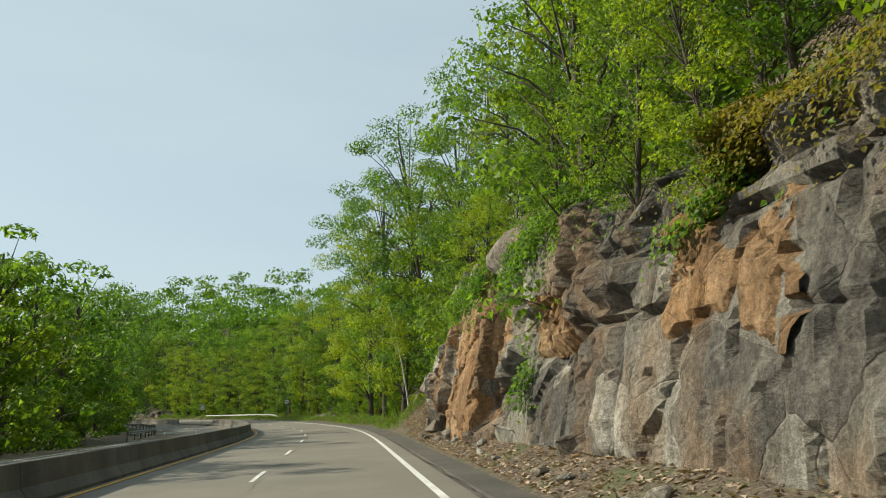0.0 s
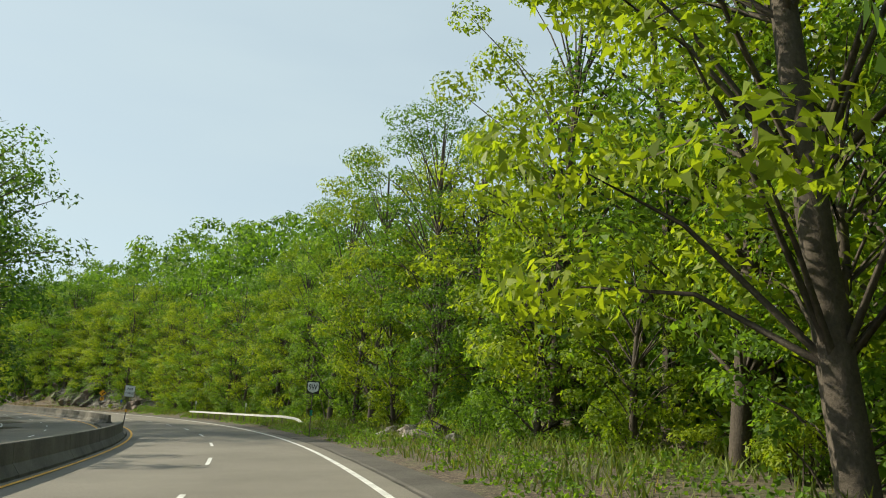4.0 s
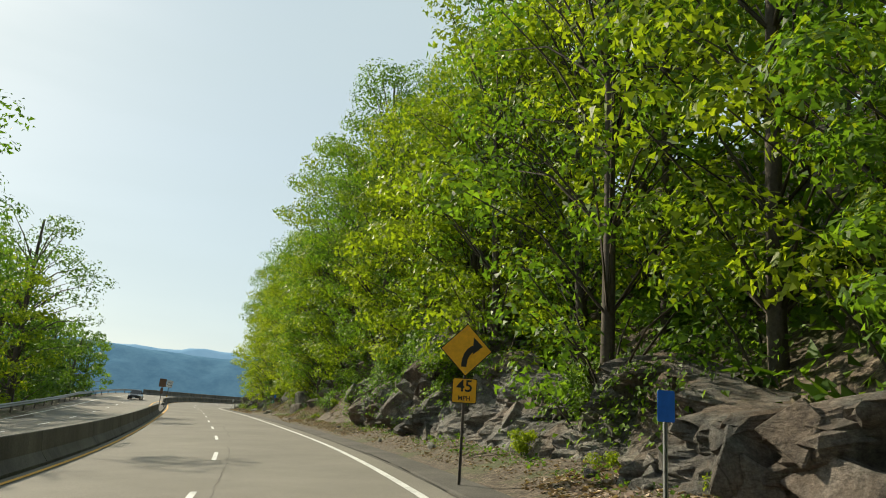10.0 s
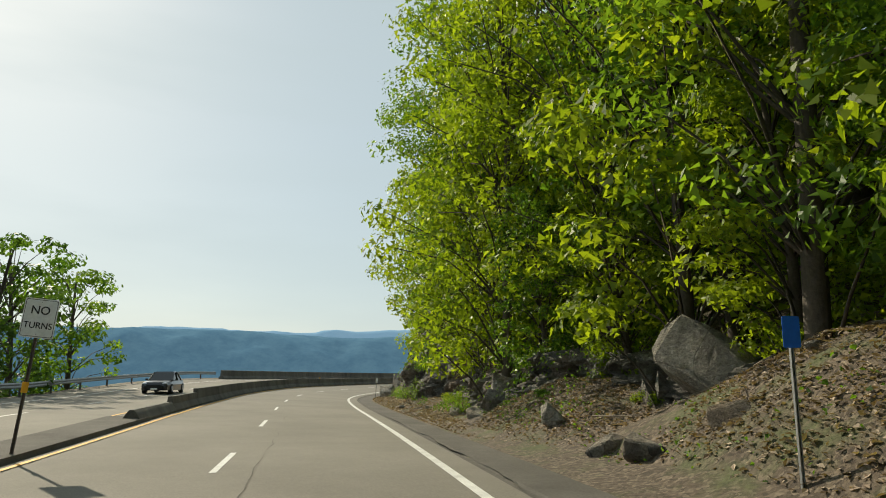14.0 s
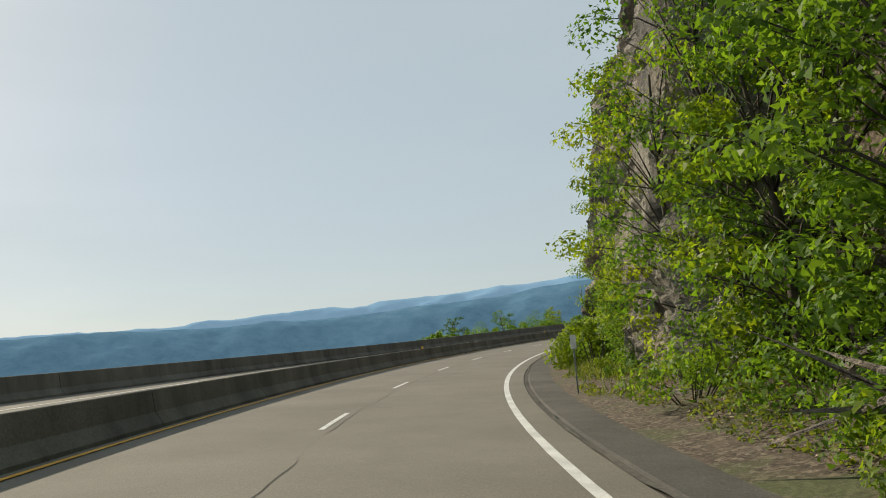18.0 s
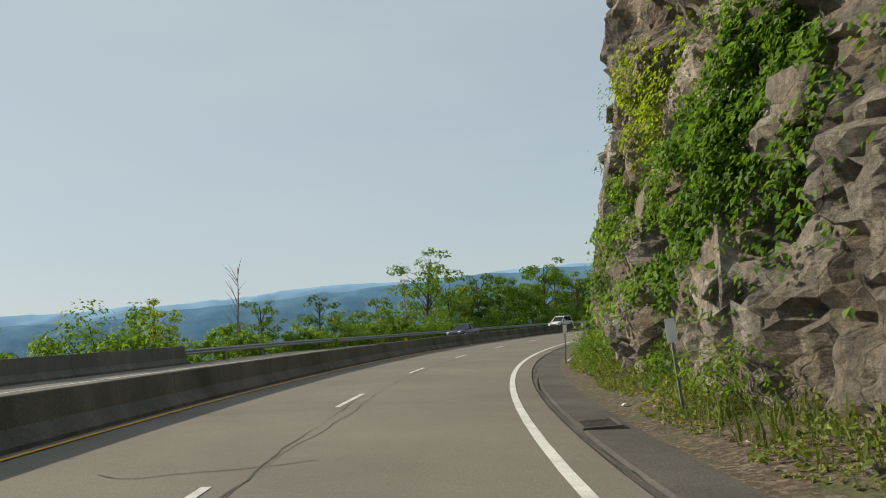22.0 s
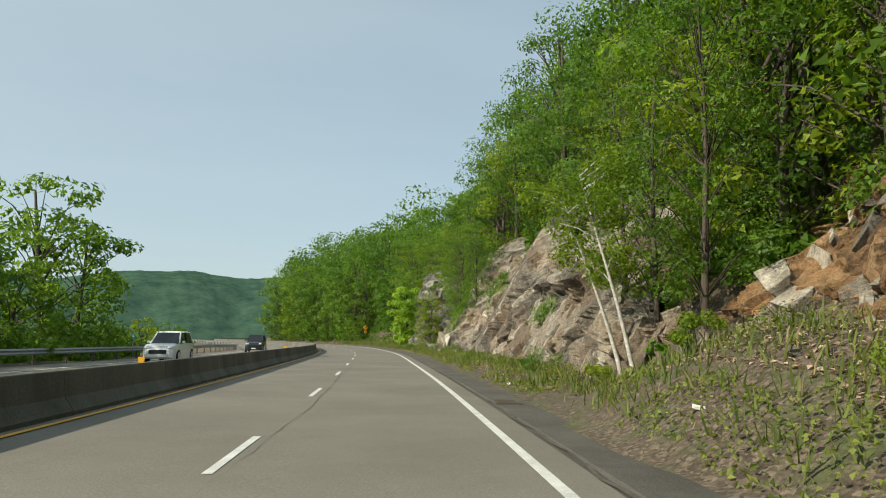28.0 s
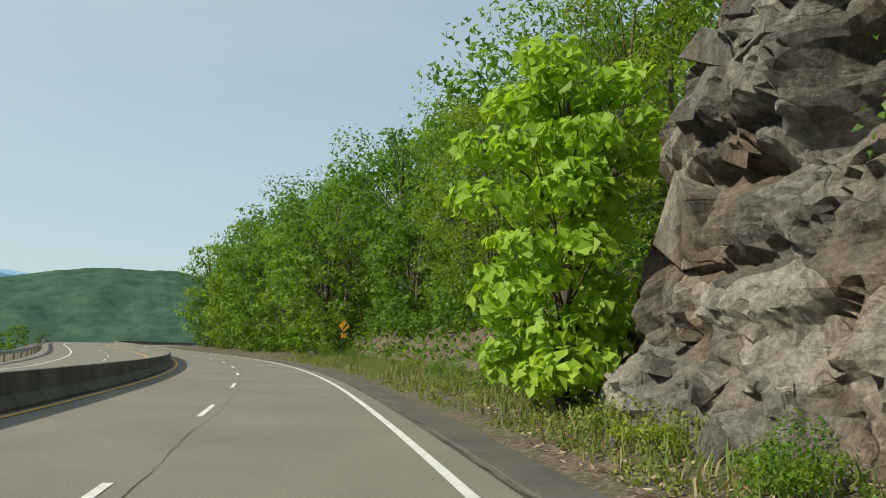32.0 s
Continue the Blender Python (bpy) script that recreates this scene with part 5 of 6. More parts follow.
def dead_tree(rng, height, label):
    root = new("dead_tree")
    mid = np.array([(0, 0, -0.5), (0.1, 0, height * 0.3), (0.05, 0.1, height * 0.65), (0.2, 0.1, height)])
    pieces = [tube(mid, [0.12, 0.09, 0.05, 0.012])]
    for i in range(16):
        h = rng.uniform(0.35, 0.95)
        st = np.array([0.1, 0.05, h * height])
        a = rng.uniform(0, 6.28)
        tip = st + np.array([math.cos(a) * 0.8, math.sin(a) * 0.8, 1.0]) * rng.uniform(0.5, 1.6)
        pieces.append(tube([st, (st + tip) / 2 + (0, 0, 0.1), tip], [0.03, 0.02, 0.006], 4))
    v, f = joined(pieces)
    solid("trunk", v, f, grainy("dead_wood", (0.16, 0.14, 0.12), (0.30, 0.27, 0.24), 3, 18), root, smooth=True)
    return tagged(root, label, "tree")


plant(dead_tree(near_rng, 8, "bare grey dead tree beyond the parapet"), 431, -20, 1.0)
plant(dead_tree(near_rng, 7, "bare grey dead tree beyond the parapet"), 468, -19.5, 1.2)
plant(dead_tree(near_rng, 8, "bare grey dead tree beyond the parapet"), 407, -21, 1.0)
big_oak = broadleaf(near_rng, 17, 5.2, 11000, 0.20, M_LEAF_YELLOW, M_BARK, base=0.3, n_clump=44, clump=0.27, name="old_oak_tree", thick=1.6)
plant(tagged(big_oak, "tall old oak with a thick dark trunk", "tree"), 112, 14.0, 1.05, turn=0)


def spruce(rng, height):
    root = new("spruce_tree")
    solid("trunk", *tube([(0, 0, -0.5), (0, 0, height)], [0.16, 0.02]), M_BARK, root)
    p = []
    for i in range(1500):
        x = rng.uniform(0.08, 1) ** 0.8
        a, r = rng.uniform(0, 6.28), (1 - x) * 0.24 * height * rng.uniform(0.3, 1) + 0.05
        p.append((math.cos(a) * r, math.sin(a) * r, x * height - 0.25 * r))
    lv, lf = leaves(rng, np.array(p), 0.4)
    solid("crown", lv, lf, M_LEAF_DARK, root)
    return tagged(root, "dark pointed spruce standing above the wood", "tree")


plant(spruce(near_rng, 15), 176, 22, 1.0)
plant(spruce(near_rng, 14), 181, 24, 1.0)


def stone(rng, size, mat, label, name="boulder"):
    """An angular block: the hull of a few random corners."""
    bm = bmesh.new()
    for _ in range(16):
        p = rng.normal(size=3)
        p = p / np.abs(p).max() * rng.uniform(0.75, 1.0)
        bm.verts.new(Vector(p * np.array(size) / 2))
    res = bmesh.ops.convex_hull(bm, input=bm.verts)
    bmesh.ops.delete(bm, geom=[g for g in res["geom_interior"] if isinstance(g, bmesh.types.BMVert)], context="VERTS")
    bmesh.ops.bevel(bm, geom=list(bm.edges), offset=0.03 * max(size), segments=1, affect="EDGES")
    bmesh.ops.triangulate(bm, faces=bm.faces)
    bmesh.ops.subdivide_edges(bm, edges=[e for e in bm.edges if e.calc_length() > 0.25 * max(size)], cuts=2, use_grid_fill=True)
    for q in bm.verts:
        q.co *= 1 + 0.07 * float(fnoise((3 * q.co.x + 4 * q.co.z) / max(size), 4 * q.co.y / max(size), 7)) + rng.uniform(-0.012, 0.012)
    me = bpy.data.meshes.new(name)
    bm.to_mesh(me)
    bm.free()
    me.materials.append(mat)
    return tagged(new(name, me), label, "boulder", "fallen boulders")


stone_rng = np.random.default_rng(51)
STONES = [stone(stone_rng, size, mat, label) for size, mat, label in (
    ((1.0, 0.8, 0.6), M_ROCK, "grey angular boulder fallen at the roadside"), ((0.7, 0.5, 0.4), M_ROCK_RUST, "tan broken block of granite on the verge"),
    ((0.5, 0.4, 0.3), M_ROCK, "small grey angular rock on the verge"), ((1.4, 0.9, 0.8), M_ROCK_RUST, "tan angular boulder below the slope"))]


def drop(kind, s, d, size, sink=0.12):
    m = stand_at(s, d, float(ground_height(s, d)) + 0.12 * size - sink * size * 0.5, stone_rng.uniform(0, 360)) @ pose(0, 0, 0, stone_rng.uniform(-25, 25), stone_rng.uniform(-25, 25), 0) @ Matrix.Scale(size, 4)
    if kind.name not in placed:
        placed.add(kind.name)
        ob = kind
    else:
        ob = copy_thing(kind, Matrix())
    ob.matrix_basis = m
    return ob


for s, d, k, size in ((100, 6.6, 0, 1.5), (101.5, 7.0, 1, 1.7), (98, 6.6, 0, 1.7), (103, 7.2, 3, 1.2), (105, 6.9, 2, 2.0), (95.5, 6.8, 1, 1.8), (99, 7.6, 3, 1.3), (104, 6.2, 1, 1.4), (470.5, 5.0, 3, 1.8), (467.5, 5.2, 3, 1.0), (464, 5.6, 1, 1.6), (461.5, 5.0, 1, 1.2), (480, 6.0, 0, 1.3), (476, 5.4, 3, 1.2), (532, 5.9, 0, 1.0), (536, 5.6, 3, 1.1), (541, 5.5, 3, 1.5), (527, 5.8, 1, 1.3),
                      (302.5, 6.2, 3, 2.2), (306, 6.8, 0, 2.0), (40.5, 5.4, 3, 1.3), (42.5, 5.8, 1, 1.8), (44.5, 6.2, 3, 1.0), (46.5, 7.0, 1, 1.4), (29, 4.7, 3, 0.9), (24, 4.6, 3, 0.8), (15, 5.1, 0, 1.4), (21, 5.0, 3, 1.1), (26, 5.0, 1, 1.2), (191, 6.1, 0, 1.3), (194, 6.4, 0, 1.0), (227, 6.2, 3, 1.2), (233, 5.8, 0, 1.6), (238, 6.5, 3, 1.3), (250, 5.2, 0, 1.0), (246, 5.2, 0, 1.1), (247.2, 5.0, 1, 1.4), (255.5, 5.0, 0, 1.2), (258, 4.9, 0, 0.9), (187, 6.0, 0, 1.2)):
    drop(STONES[k], s, d, size)
for s, d, z, size, turn, tilt, mat, word in ((293.6, 6.5, 1.0, (3.4, 4.2, 3.0), 24, -20, M_ROCK, "large grey wedge-shaped boulder at the bend"), (299.0, 6.6, 1.8, (2.4, 2.8, 4.4), -15, -20, M_ROCK, "tall grey rock slab leaning on the slope"), (296.5, 8.6, 4.0, (2.6, 3.4, 5.0), 10, -12, M_ROCK, "tall cleft grey rock above the bend"),
                                             (285.4, 4.9, 0.5, (1.3, 1.5, 1.3), 30, 8, M_ROCK, "rounded grey boulder in the leaf litter"), (247.4, 7.4, 1.6, (1.2, 3.0, 1.6), 40, 38, M_ROCK, "long tilted grey slab in the leaf litter"), (244.6, 6.0, 0.7, (0.8, 1.6, 0.9), 35, 30, M_ROCK, "broken grey slab in the leaf litter"), (253.4, 6.4, 0.8, (1.5, 3.0, 2.0), 15, 24, M_ROCK, "broken grey rocks below the trees"), (256.8, 6.2, 0.5, (1.0, 1.4, 1.5), -20, 20, M_ROCK, "pale grey block propped on the slope"),
                                             (230.6, 5.3, 0.7, (0.7, 1.8, 1.8), 30, 35, M_ROCK, "sharp grey stone standing in leaf litter"), (106.0, 9.2, 0.8, (0.9, 0.9, 1.5), 10, 8, M_ROCK, "upright pale stone in the undergrowth"), (22.6, 6.2, 6.4, (2.6, 3.2, 1.7), 8, -6, M_ROCK_TAN, "grey overhanging boulder wedged in the rock cut"), (38.4, 5.2, 2.6, (1.6, 2.6, 1.5), 12, 6, M_ROCK, "pale grey block jutting from the cut"), (37.0, 5.3, 1.0, (1.5, 2.2, 1.5), -10, 12, M_ROCK, "pale grey broken block at the cut's foot"),
                                             (540.6, 6.6, 1.0, (1.4, 4.4, 1.7), 24, 30, M_ROCK_TAN, "tilted grey-tan slab below the outcrop"), (544.2, 6.6, 0.8, (1.1, 2.2, 1.6), 18, 36, M_ROCK_TAN, "broken tan slab leaning on the outcrop"), (471.6, 6.0, 1.3, (2.2, 3.0, 3.4), 10, 12, M_ROCK_TAN, "pale tan block standing at the road edge"), (234.5, 6.6, 1.6, (1.6, 2.6, 2.0), 25, 20, M_ROCK, "overhanging grey block among the trees"),
                                             (23.5, 5.4, 0.7, (2.2, 2.6, 1.9), 15, 10, M_ROCK_RUST, "broken pinkish-grey block below the cut"), (43.5, 6.6, 0.9, (2.0, 2.4, 2.2), 40, 14, M_ROCK_RUST, "rust-orange blocks at the end of the cut")):
    ob = stone(stone_rng, size, mat, word)
    ob.matrix_basis = stand_at(s, d, z, turn) @ pose(0, 0, 0, tilt, 0, 0)
for s, d, k, size in ((538.8, 5.0, 2, 1.3), (537, 5.4, 1, 1.6), (535.8, 5.9, 3, 0.9), (534.8, 5.3, 2, 1.4), (292, 5.6, 0, 1.2), (462.5, 4.9, 1, 1.1), (464.5, 5.2, 3, 0.6)):
    drop(STONES[k], s, d, size)
for i in range(110):
    zone = ((-5, 50), (170, 300), (310, 425), (440, 600))[i % 4]
    s = stone_rng.uniform(*zone)
    d = float(right_of(s)[0]) - stone_rng.uniform(0.0, 1.6)
    drop(STONES[(1, 2)[i % 2]], s, max(d, 4.1), stone_rng.uniform(0.25, 0.8))

M_PAPER = plain("dirty_white_paper", (0.70, 0.69, 0.66), 0.8)


def litter(size):
    """A crushed paper cup: a dented, folded cone with an open rim."""
    bm = bmesh.new()
    bmesh.ops.create_cone(bm, cap_ends=True, segments=14, radius1=0.30 * size, radius2=0.42 * size, depth=size)
    bmesh.ops.subdivide_edges(bm, edges=list(bm.edges), cuts=1)
    for q in bm.verts:
        q.co *= 1 + stone_rng.uniform(-0.16, 0.12)
        q.co.y *= 0.55
    return tagged(part("paper_litter", bm, M_PAPER), "crushed dirty-white paper cup lying on the verge", "litter", "roadside litter")


for s, d, size in ((521.6, 4.4, 0.24), (392.5, 4.0, 0.16), (375.6, 3.95, 0.14), (358.6, 4.3, 0.18), (351.5, 4.2, 0.16), (497.6, 4.2, 0.20), (484.0, 4.6, 0.18)):
    ob = litter(size)
    ob.matrix_basis = stand_at(s, d, float(ground_height(s, d)) + 0.22 * size, stone_rng.uniform(0, 360)) @ pose(0, 0, 0, 82, 0, 0)

# ---------------------------------------------------------------- low weeds along the verge


def weeds(n, s0, s1, near, far, tall, leaf, mat, label, seed):
    g = np.random.default_rng(seed)
    s = g.uniform(s0, s1, n)
    foot = right_of(s)[0]
    d = near + (foot + far - near) * g.uniform(0, 1, n)
    hgt = tall * np.clip(0.25 + 0.9 * fnoise(s / 1.6, d / 0.8, seed) + 0.3 * fnoise(s / 6, d, seed + 1), 0, None) * np.clip((d - near) / 0.7, 0.1, 1)
    keep = hgt > 0.02
    s, d, hgt = s[keep], d[keep], hgt[keep]
    p = place(s, d, ground_height(s, d) + hgt * g.uniform(0.1, 1.0, len(s)))
    v, f = leaves(g, p, leaf)
    return tagged(solid("weeds", v, f, mat), label, "weeds", kind="stuff")


M_WEED = leafy("weed_leaf", (0.075, 0.120, 0.024), (0.215, 0.265, 0.060), 0.4, 0.6)
weeds(42000, 50, 180, 3.8, 1.2, 0.6, 0.11, M_LEAF, "lush green weeds on the verge", 61)
weeds(9000, 165, 310, 4.6, 0.2, 0.30, 0.08, M_LEAF, "sparse green weeds below the rocks", 62)
weeds(42000, 296, 432, 3.95, 0.3, 0.62, 0.085, M_WEED, "yellow-green weeds at the cliff's foot", 63)
weeds(60000, 430, 620, 3.9, 0.5, 0.58, 0.08, M_WEED, "yellow-green weeds on the verge", 64)

# ---------------------------------------------------------------- signs
M_STEEL = plain("galvanised_steel", (0.30, 0.31, 0.31), 0.5, 0.6)
M_DARKSTEEL = plain("weathered_steel_post", (0.12, 0.10, 0.085), 0.7, 0.3)
M_SIGN_WHITE = plain("white_sign_sheet", (0.72, 0.73, 0.72), 0.4)
M_SIGN_BLACK = plain("black_sign_ink", (0.012, 0.012, 0.013), 0.45)
M_SIGN_YELLOW = plain("amber_sign_sheet", (0.80, 0.40, 0.02), 0.4)
M_SIGN_GREEN = plain("green_sign_sheet", (0.01, 0.22, 0.14), 0.4)
M_SIGN_BLUE = plain("blue_sign_sheet", (0.01, 0.12, 0.55), 0.4)
M_SIGN_BROWN = plain("brown_sign_back", (0.16, 0.085, 0.05), 0.6)
M_RAIL = grainy("faded_white_rail", (0.52, 0.52, 0.50), (0.72, 0.72, 0.70), 1.2, 30, 0.55, 0.2, 0.004)


def plate(name, outline, y, mat, parent, thick=0.006, label=""):
    """A flat panel of the given (x, z) outline that faces -y."""
    bm = bmesh.new()
    f = bm.faces.new([bm.verts.new((x, y, z)) for x, z in outline])
    r = bmesh.ops.extrude_face_region(bm, geom=[f])
    bmesh.ops.translate(bm, verts=[g for g in r["geom"] if isinstance(g, bmesh.types.BMVert)], vec=(0, thick, 0))
    bmesh.ops.recalc_face_normals(bm, faces=bm.faces)
    return part(name, bm, mat, parent, label)


def box_outline(w, z0, z1, r=0.03):
    out = []
    for cx, cz, a0 in ((w / 2 - r, z1 - r, 0), (-w / 2 + r, z1 - r, 90), (-w / 2 + r, z0 + r, 180), (w / 2 - r, z0 + r, 270)):
        for k in range(4):
            a = radians(a0 + 30 * k)
            out.append((cx + r * math.cos(a), cz + r * math.sin(a)))
    return out


def lettering(text, size, x, y, z, mat, parent, name="lettering"):
    """Built-in font turned into a mesh, upright, readable from -y."""
    cu = bpy.data.curves.new("letters", "FONT")
    cu.body, cu.size, cu.align_x, cu.align_y, cu.extrude, cu.offset = text, size, "CENTER", "CENTER", 0.001, 0.012 * size
    tmp = bpy.data.objects.new("letters", cu)
    scene.collection.objects.link(tmp)
    me = bpy.data.meshes.new_from_object(tmp.evaluated_get(bpy.context.evaluated_depsgraph_get()))
    bpy.data.objects.remove(tmp)
    me.materials.clear()
    me.materials.append(mat)
    ob = new(name, me)
    ob.parent = parent
    ob.matrix_basis = pose(x, y, z, 90, 0, 0)
    return ob


def post(parent, height, mat=None, w=0.045):
    bm = bmesh.new()
    for sx in (-1, 1):
        bmesh.ops.create_cube(bm, size=1, matrix=Matrix.LocRotScale((sx * w * 0.5, 0.02, height / 2 - 0.2), None, (0.012, 0.035, height + 0.4)))
    bmesh.ops.create_cube(bm, size=1, matrix=Matrix.LocRotScale((0, 0.035, height / 2 - 0.2), None, (w, 0.008, height + 0.4)))
    return part("post", bm, mat or M_DARKSTEEL, parent)


def sign_at(name, label, s, d, turn=0, lean=0):
    root = tagged(new(name), label, "road sign")
    z = float(ground_height(s, d)) if d > 0 else 0.1
    root.matrix_basis = stand_at(s, d, z, turn) @ pose(0, 0, 0, 0, lean, 0)
    return root


def bolts(parent, places):
    for x, z in places:
        bm = bmesh.new()
        bmesh.ops.create_cone(bm, cap_ends=True, segments=8, radius1=0.012, radius2=0.009, depth=0.012, matrix=pose(x, -0.012, z, 90, 0, 0))
        part("bolt", bm, M_STEEL, parent)


# route shield
r = sign_at("route_sign", "white route shield on a black plate, steel post", 110.3, 3.8, -6)
post(r, 3.0)
plate("panel", box_outline(0.72, 2.35, 3.05, 0.05), -0.006, M_SIGN_BLACK, r)
half = [(0.0, 2.40), (0.10, 2.44), (0.20, 2.47), (0.28, 2.53), (0.315, 2.62), (0.31, 2.72), (0.285, 2.80), (0.32, 2.90), (0.27, 2.97), (0.21, 3.01), (0.10, 2.975), (0.0, 3.00)]
plate("shield", half + [(-x, z) for x, z in half[-2:0:-1]], -0.011, M_SIGN_WHITE, r, 0.004)
lettering("9W", 0.42, -0.005, -0.014, 2.70, M_SIGN_BLACK, r).scale = (0.74, 1, 1)
plate("small_panel", box_outline(0.16, 1.15, 1.45, 0.02), -0.006, M_SIGN_GREEN, r, label="small green marker plate")
bolts(r, ((0, 2.43), (0, 2.98)))

for s, d, front, lean in ((124.0, -5.9, True, 3), (239.3, -6.0, False, 1), (248.8, -5.8, True, 6)):
    r = sign_at("no_turns_sign" if front else "sign_back", "white NO TURNS sign on a leaning steel post" if front else "brown back of a sign on a steel post", s, d, 0, lean)
    post(r, 2.95)
    plate("panel", box_outline(0.62, 2.18, 2.93), -0.006, M_SIGN_WHITE if front else M_SIGN_BROWN, r)
    if front:
        plate("border", box_outline(0.58, 2.20, 2.91), -0.008, M_SIGN_BLACK, r, 0.002)
        plate("field", box_outline(0.56, 2.21, 2.90), -0.010, M_SIGN_WHITE, r, 0.002)
        lettering("NO", 0.22, 0, -0.013, 2.70, M_SIGN_BLACK, r)
        lettering("TURNS", 0.165, 0, -0.013, 2.41, M_SIGN_BLACK, r)
        plate("reflector", box_outline(0.12, 1.15, 1.35, 0.01), -0.006, M_SIGN_YELLOW, r, label="amber reflector plate")
    else:
        plate("small_panel", box_outline(0.24, 1.55, 2.10, 0.02), -0.006, M_SIGN_BROWN, r, label="narrow brown sign back")
    bolts(r, ((0, 2.25), (0, 2.86)))

for s, d, turn, speed in ((189.0, 3.1, -5, True), (613.3, 8.4, 0, True)):
    r = sign_at("curve_sign", "amber diamond curve sign with a 45 MPH plate", s, d, turn)
    post(r, 3.3)
    plate("panel", [(0, 2.2), (0.55, 2.75), (0, 3.3), (-0.55, 2.75)], -0.006, M_SIGN_BLACK, r)
    plate("field", [(0, 2.225), (0.525, 2.75), (0, 3.275), (-0.525, 2.75)], -0.010, M_SIGN_YELLOW, r, 0.004)
    arc = [(-0.10 + 0.30 * (1 - math.cos(a)), 2.44 + 0.42 * math.sin(a)) for a in (0, 0.3, 0.6, 0.9, 1.2, 1.45)]
    arc2 = [(x + 0.115, z - 0.10 * k / 5) for k, (x, z) in enumerate(arc)]
    plate("arrow", [(arc[0][0], 2.40), *arc, *[(x, z) for x, z in arc2[::-1]], (arc2[0][0], 2.40)][::-1], -0.013, M_SIGN_BLACK, r, 0.002)
    plate("arrow_head", [(0.13, 2.66), (0.34, 2.84), (0.14, 3.02)], -0.014, M_SIGN_BLACK, r, 0.002)
    plate("speed_panel", box_outline(0.52, 1.66, 2.17), -0.006, M_SIGN_BLACK, r)
    plate("speed_field", box_outline(0.49, 1.675, 2.155), -0.010, M_SIGN_YELLOW, r, 0.004)
    lettering("45", 0.34, 0, -0.013, 2.00, M_SIGN_BLACK, r)
    lettering("MPH", 0.13, 0, -0.013, 1.76, M_SIGN_BLACK, r)
    bolts(r, ((0, 2.3), (0, 3.18), (0, 1.72)))

for s, d, mat, h, word in ((356.6, 4.3, M_SIGN_GREEN, 2.0, "green reference marker on a thin post"), (238.5, 4.3, M_SIGN_GREEN, 1.6, "green reference marker on a thin post"), (242.6, 5.05, M_SIGN_BLUE, 1.85, "small blue marker plate on a thin post"), (182.6, 3.75, M_SIGN_BLUE, 1.75, "small blue marker plate on a thin post"), (522, -16.0, M_SIGN_GREEN, 1.5, "green reference marker on a thin post")):
    r = sign_at("marker_sign", word, s, d)
    post(r, h, M_STEEL, 0.03)
    plate("panel", box_outline(0.22, h - 0.36, h, 0.02), -0.006, mat, r)
    for k in range(0 if mat is M_SIGN_BLUE else 3):
        plate("bar", box_outline(0.10, h - 0.30 + 0.1 * k, h - 0.25 + 0.1 * k, 0.01), -0.009, M_SIGN_WHITE, r, 0.002)

for s, d, lean in ((283, 3.85, 4), (314.2, 3.85, 2), (338.2, 4.0, 6), (356.2, 4.2, 5), (373.0, 4.3, -2), (390.8, 3.85, 4), (408.6, 3.85, 3), (428, 4.2, 0), (139.0, 5.5, 0), (157.3, 5.5, 1)):
    r = tagged(sign_at("delineator_post", "thin steel post with a white reflector plate", s, d, 0, lean), category="delineator")
    post(r, 1.55, M_STEEL, 0.035)
    plate("reflector", box_outline(0.16, 1.20, 1.58, 0.015), -0.006, M_SIGN_WHITE, r, 0.004)

# box-beam guard rail
RAIL = np.array([(122.6, 6.5, 0.0), (124.6, 6.1, 0.5), (126.8, 5.6, 0.64), (130, 5.1, 0.64), (137, 4.6, 0.64), (146, 4.2, 0.64), (154, 3.9, 0.64)])
rail = tagged(new("guard_rail"), "white box-beam guard rail on steel posts", "guard rail")
ss = np.concatenate([np.linspace(122.6, 126.8, 8), np.arange(127.5, 154.2, 1.0)])
rd, rz = np.interp(ss, RAIL[:, 0], RAIL[:, 1]), np.interp(ss, RAIL[:, 0], RAIL[:, 2]) + np.interp(ss, [121, 160], [0.15, 0.1])
ring = [(-0.075, -0.075), (0.075, -0.075), (0.075, 0.075), (-0.075, 0.075)]
rv = np.stack([place(ss, rd + a, rz + b) for a, b in ring], 1).reshape(-1, 3)
i, j = np.arange(len(ss) - 1)[:, None] * 4, np.arange(4)[None]
rf = np.stack([i + j, i + (j + 1) % 4, i + 4 + (j + 1) % 4, i + 4 + j], -1).reshape(-1, 4)
rf = np.concatenate([rf, [[0, 3, 2, 1]], [[len(rv) - 4 + q for q in range(4)]]])
solid("beam", rv, rf, M_RAIL, rail)
for s in np.arange(127.0, 154.2, 1.83):
    d = float(np.interp(s, RAIL[:, 0], RAIL[:, 1])) + 0.03
    bm = bmesh.new()
    for dx in (-0.04, 0.04):
        bmesh.ops.create_cube(bm, size=1, matrix=stand_at(s, d + dx, 0.3) @ Matrix.LocRotScale(None, None, (0.008, 0.06, 1.0)))
    bmesh.ops.create_cube(bm, size=1, matrix=stand_at(s, d, 0.3) @ Matrix.LocRotScale(None, None, (0.08, 0.008, 1.0)))
    part("rail_post", bm, M_DARKSTEEL, rail)

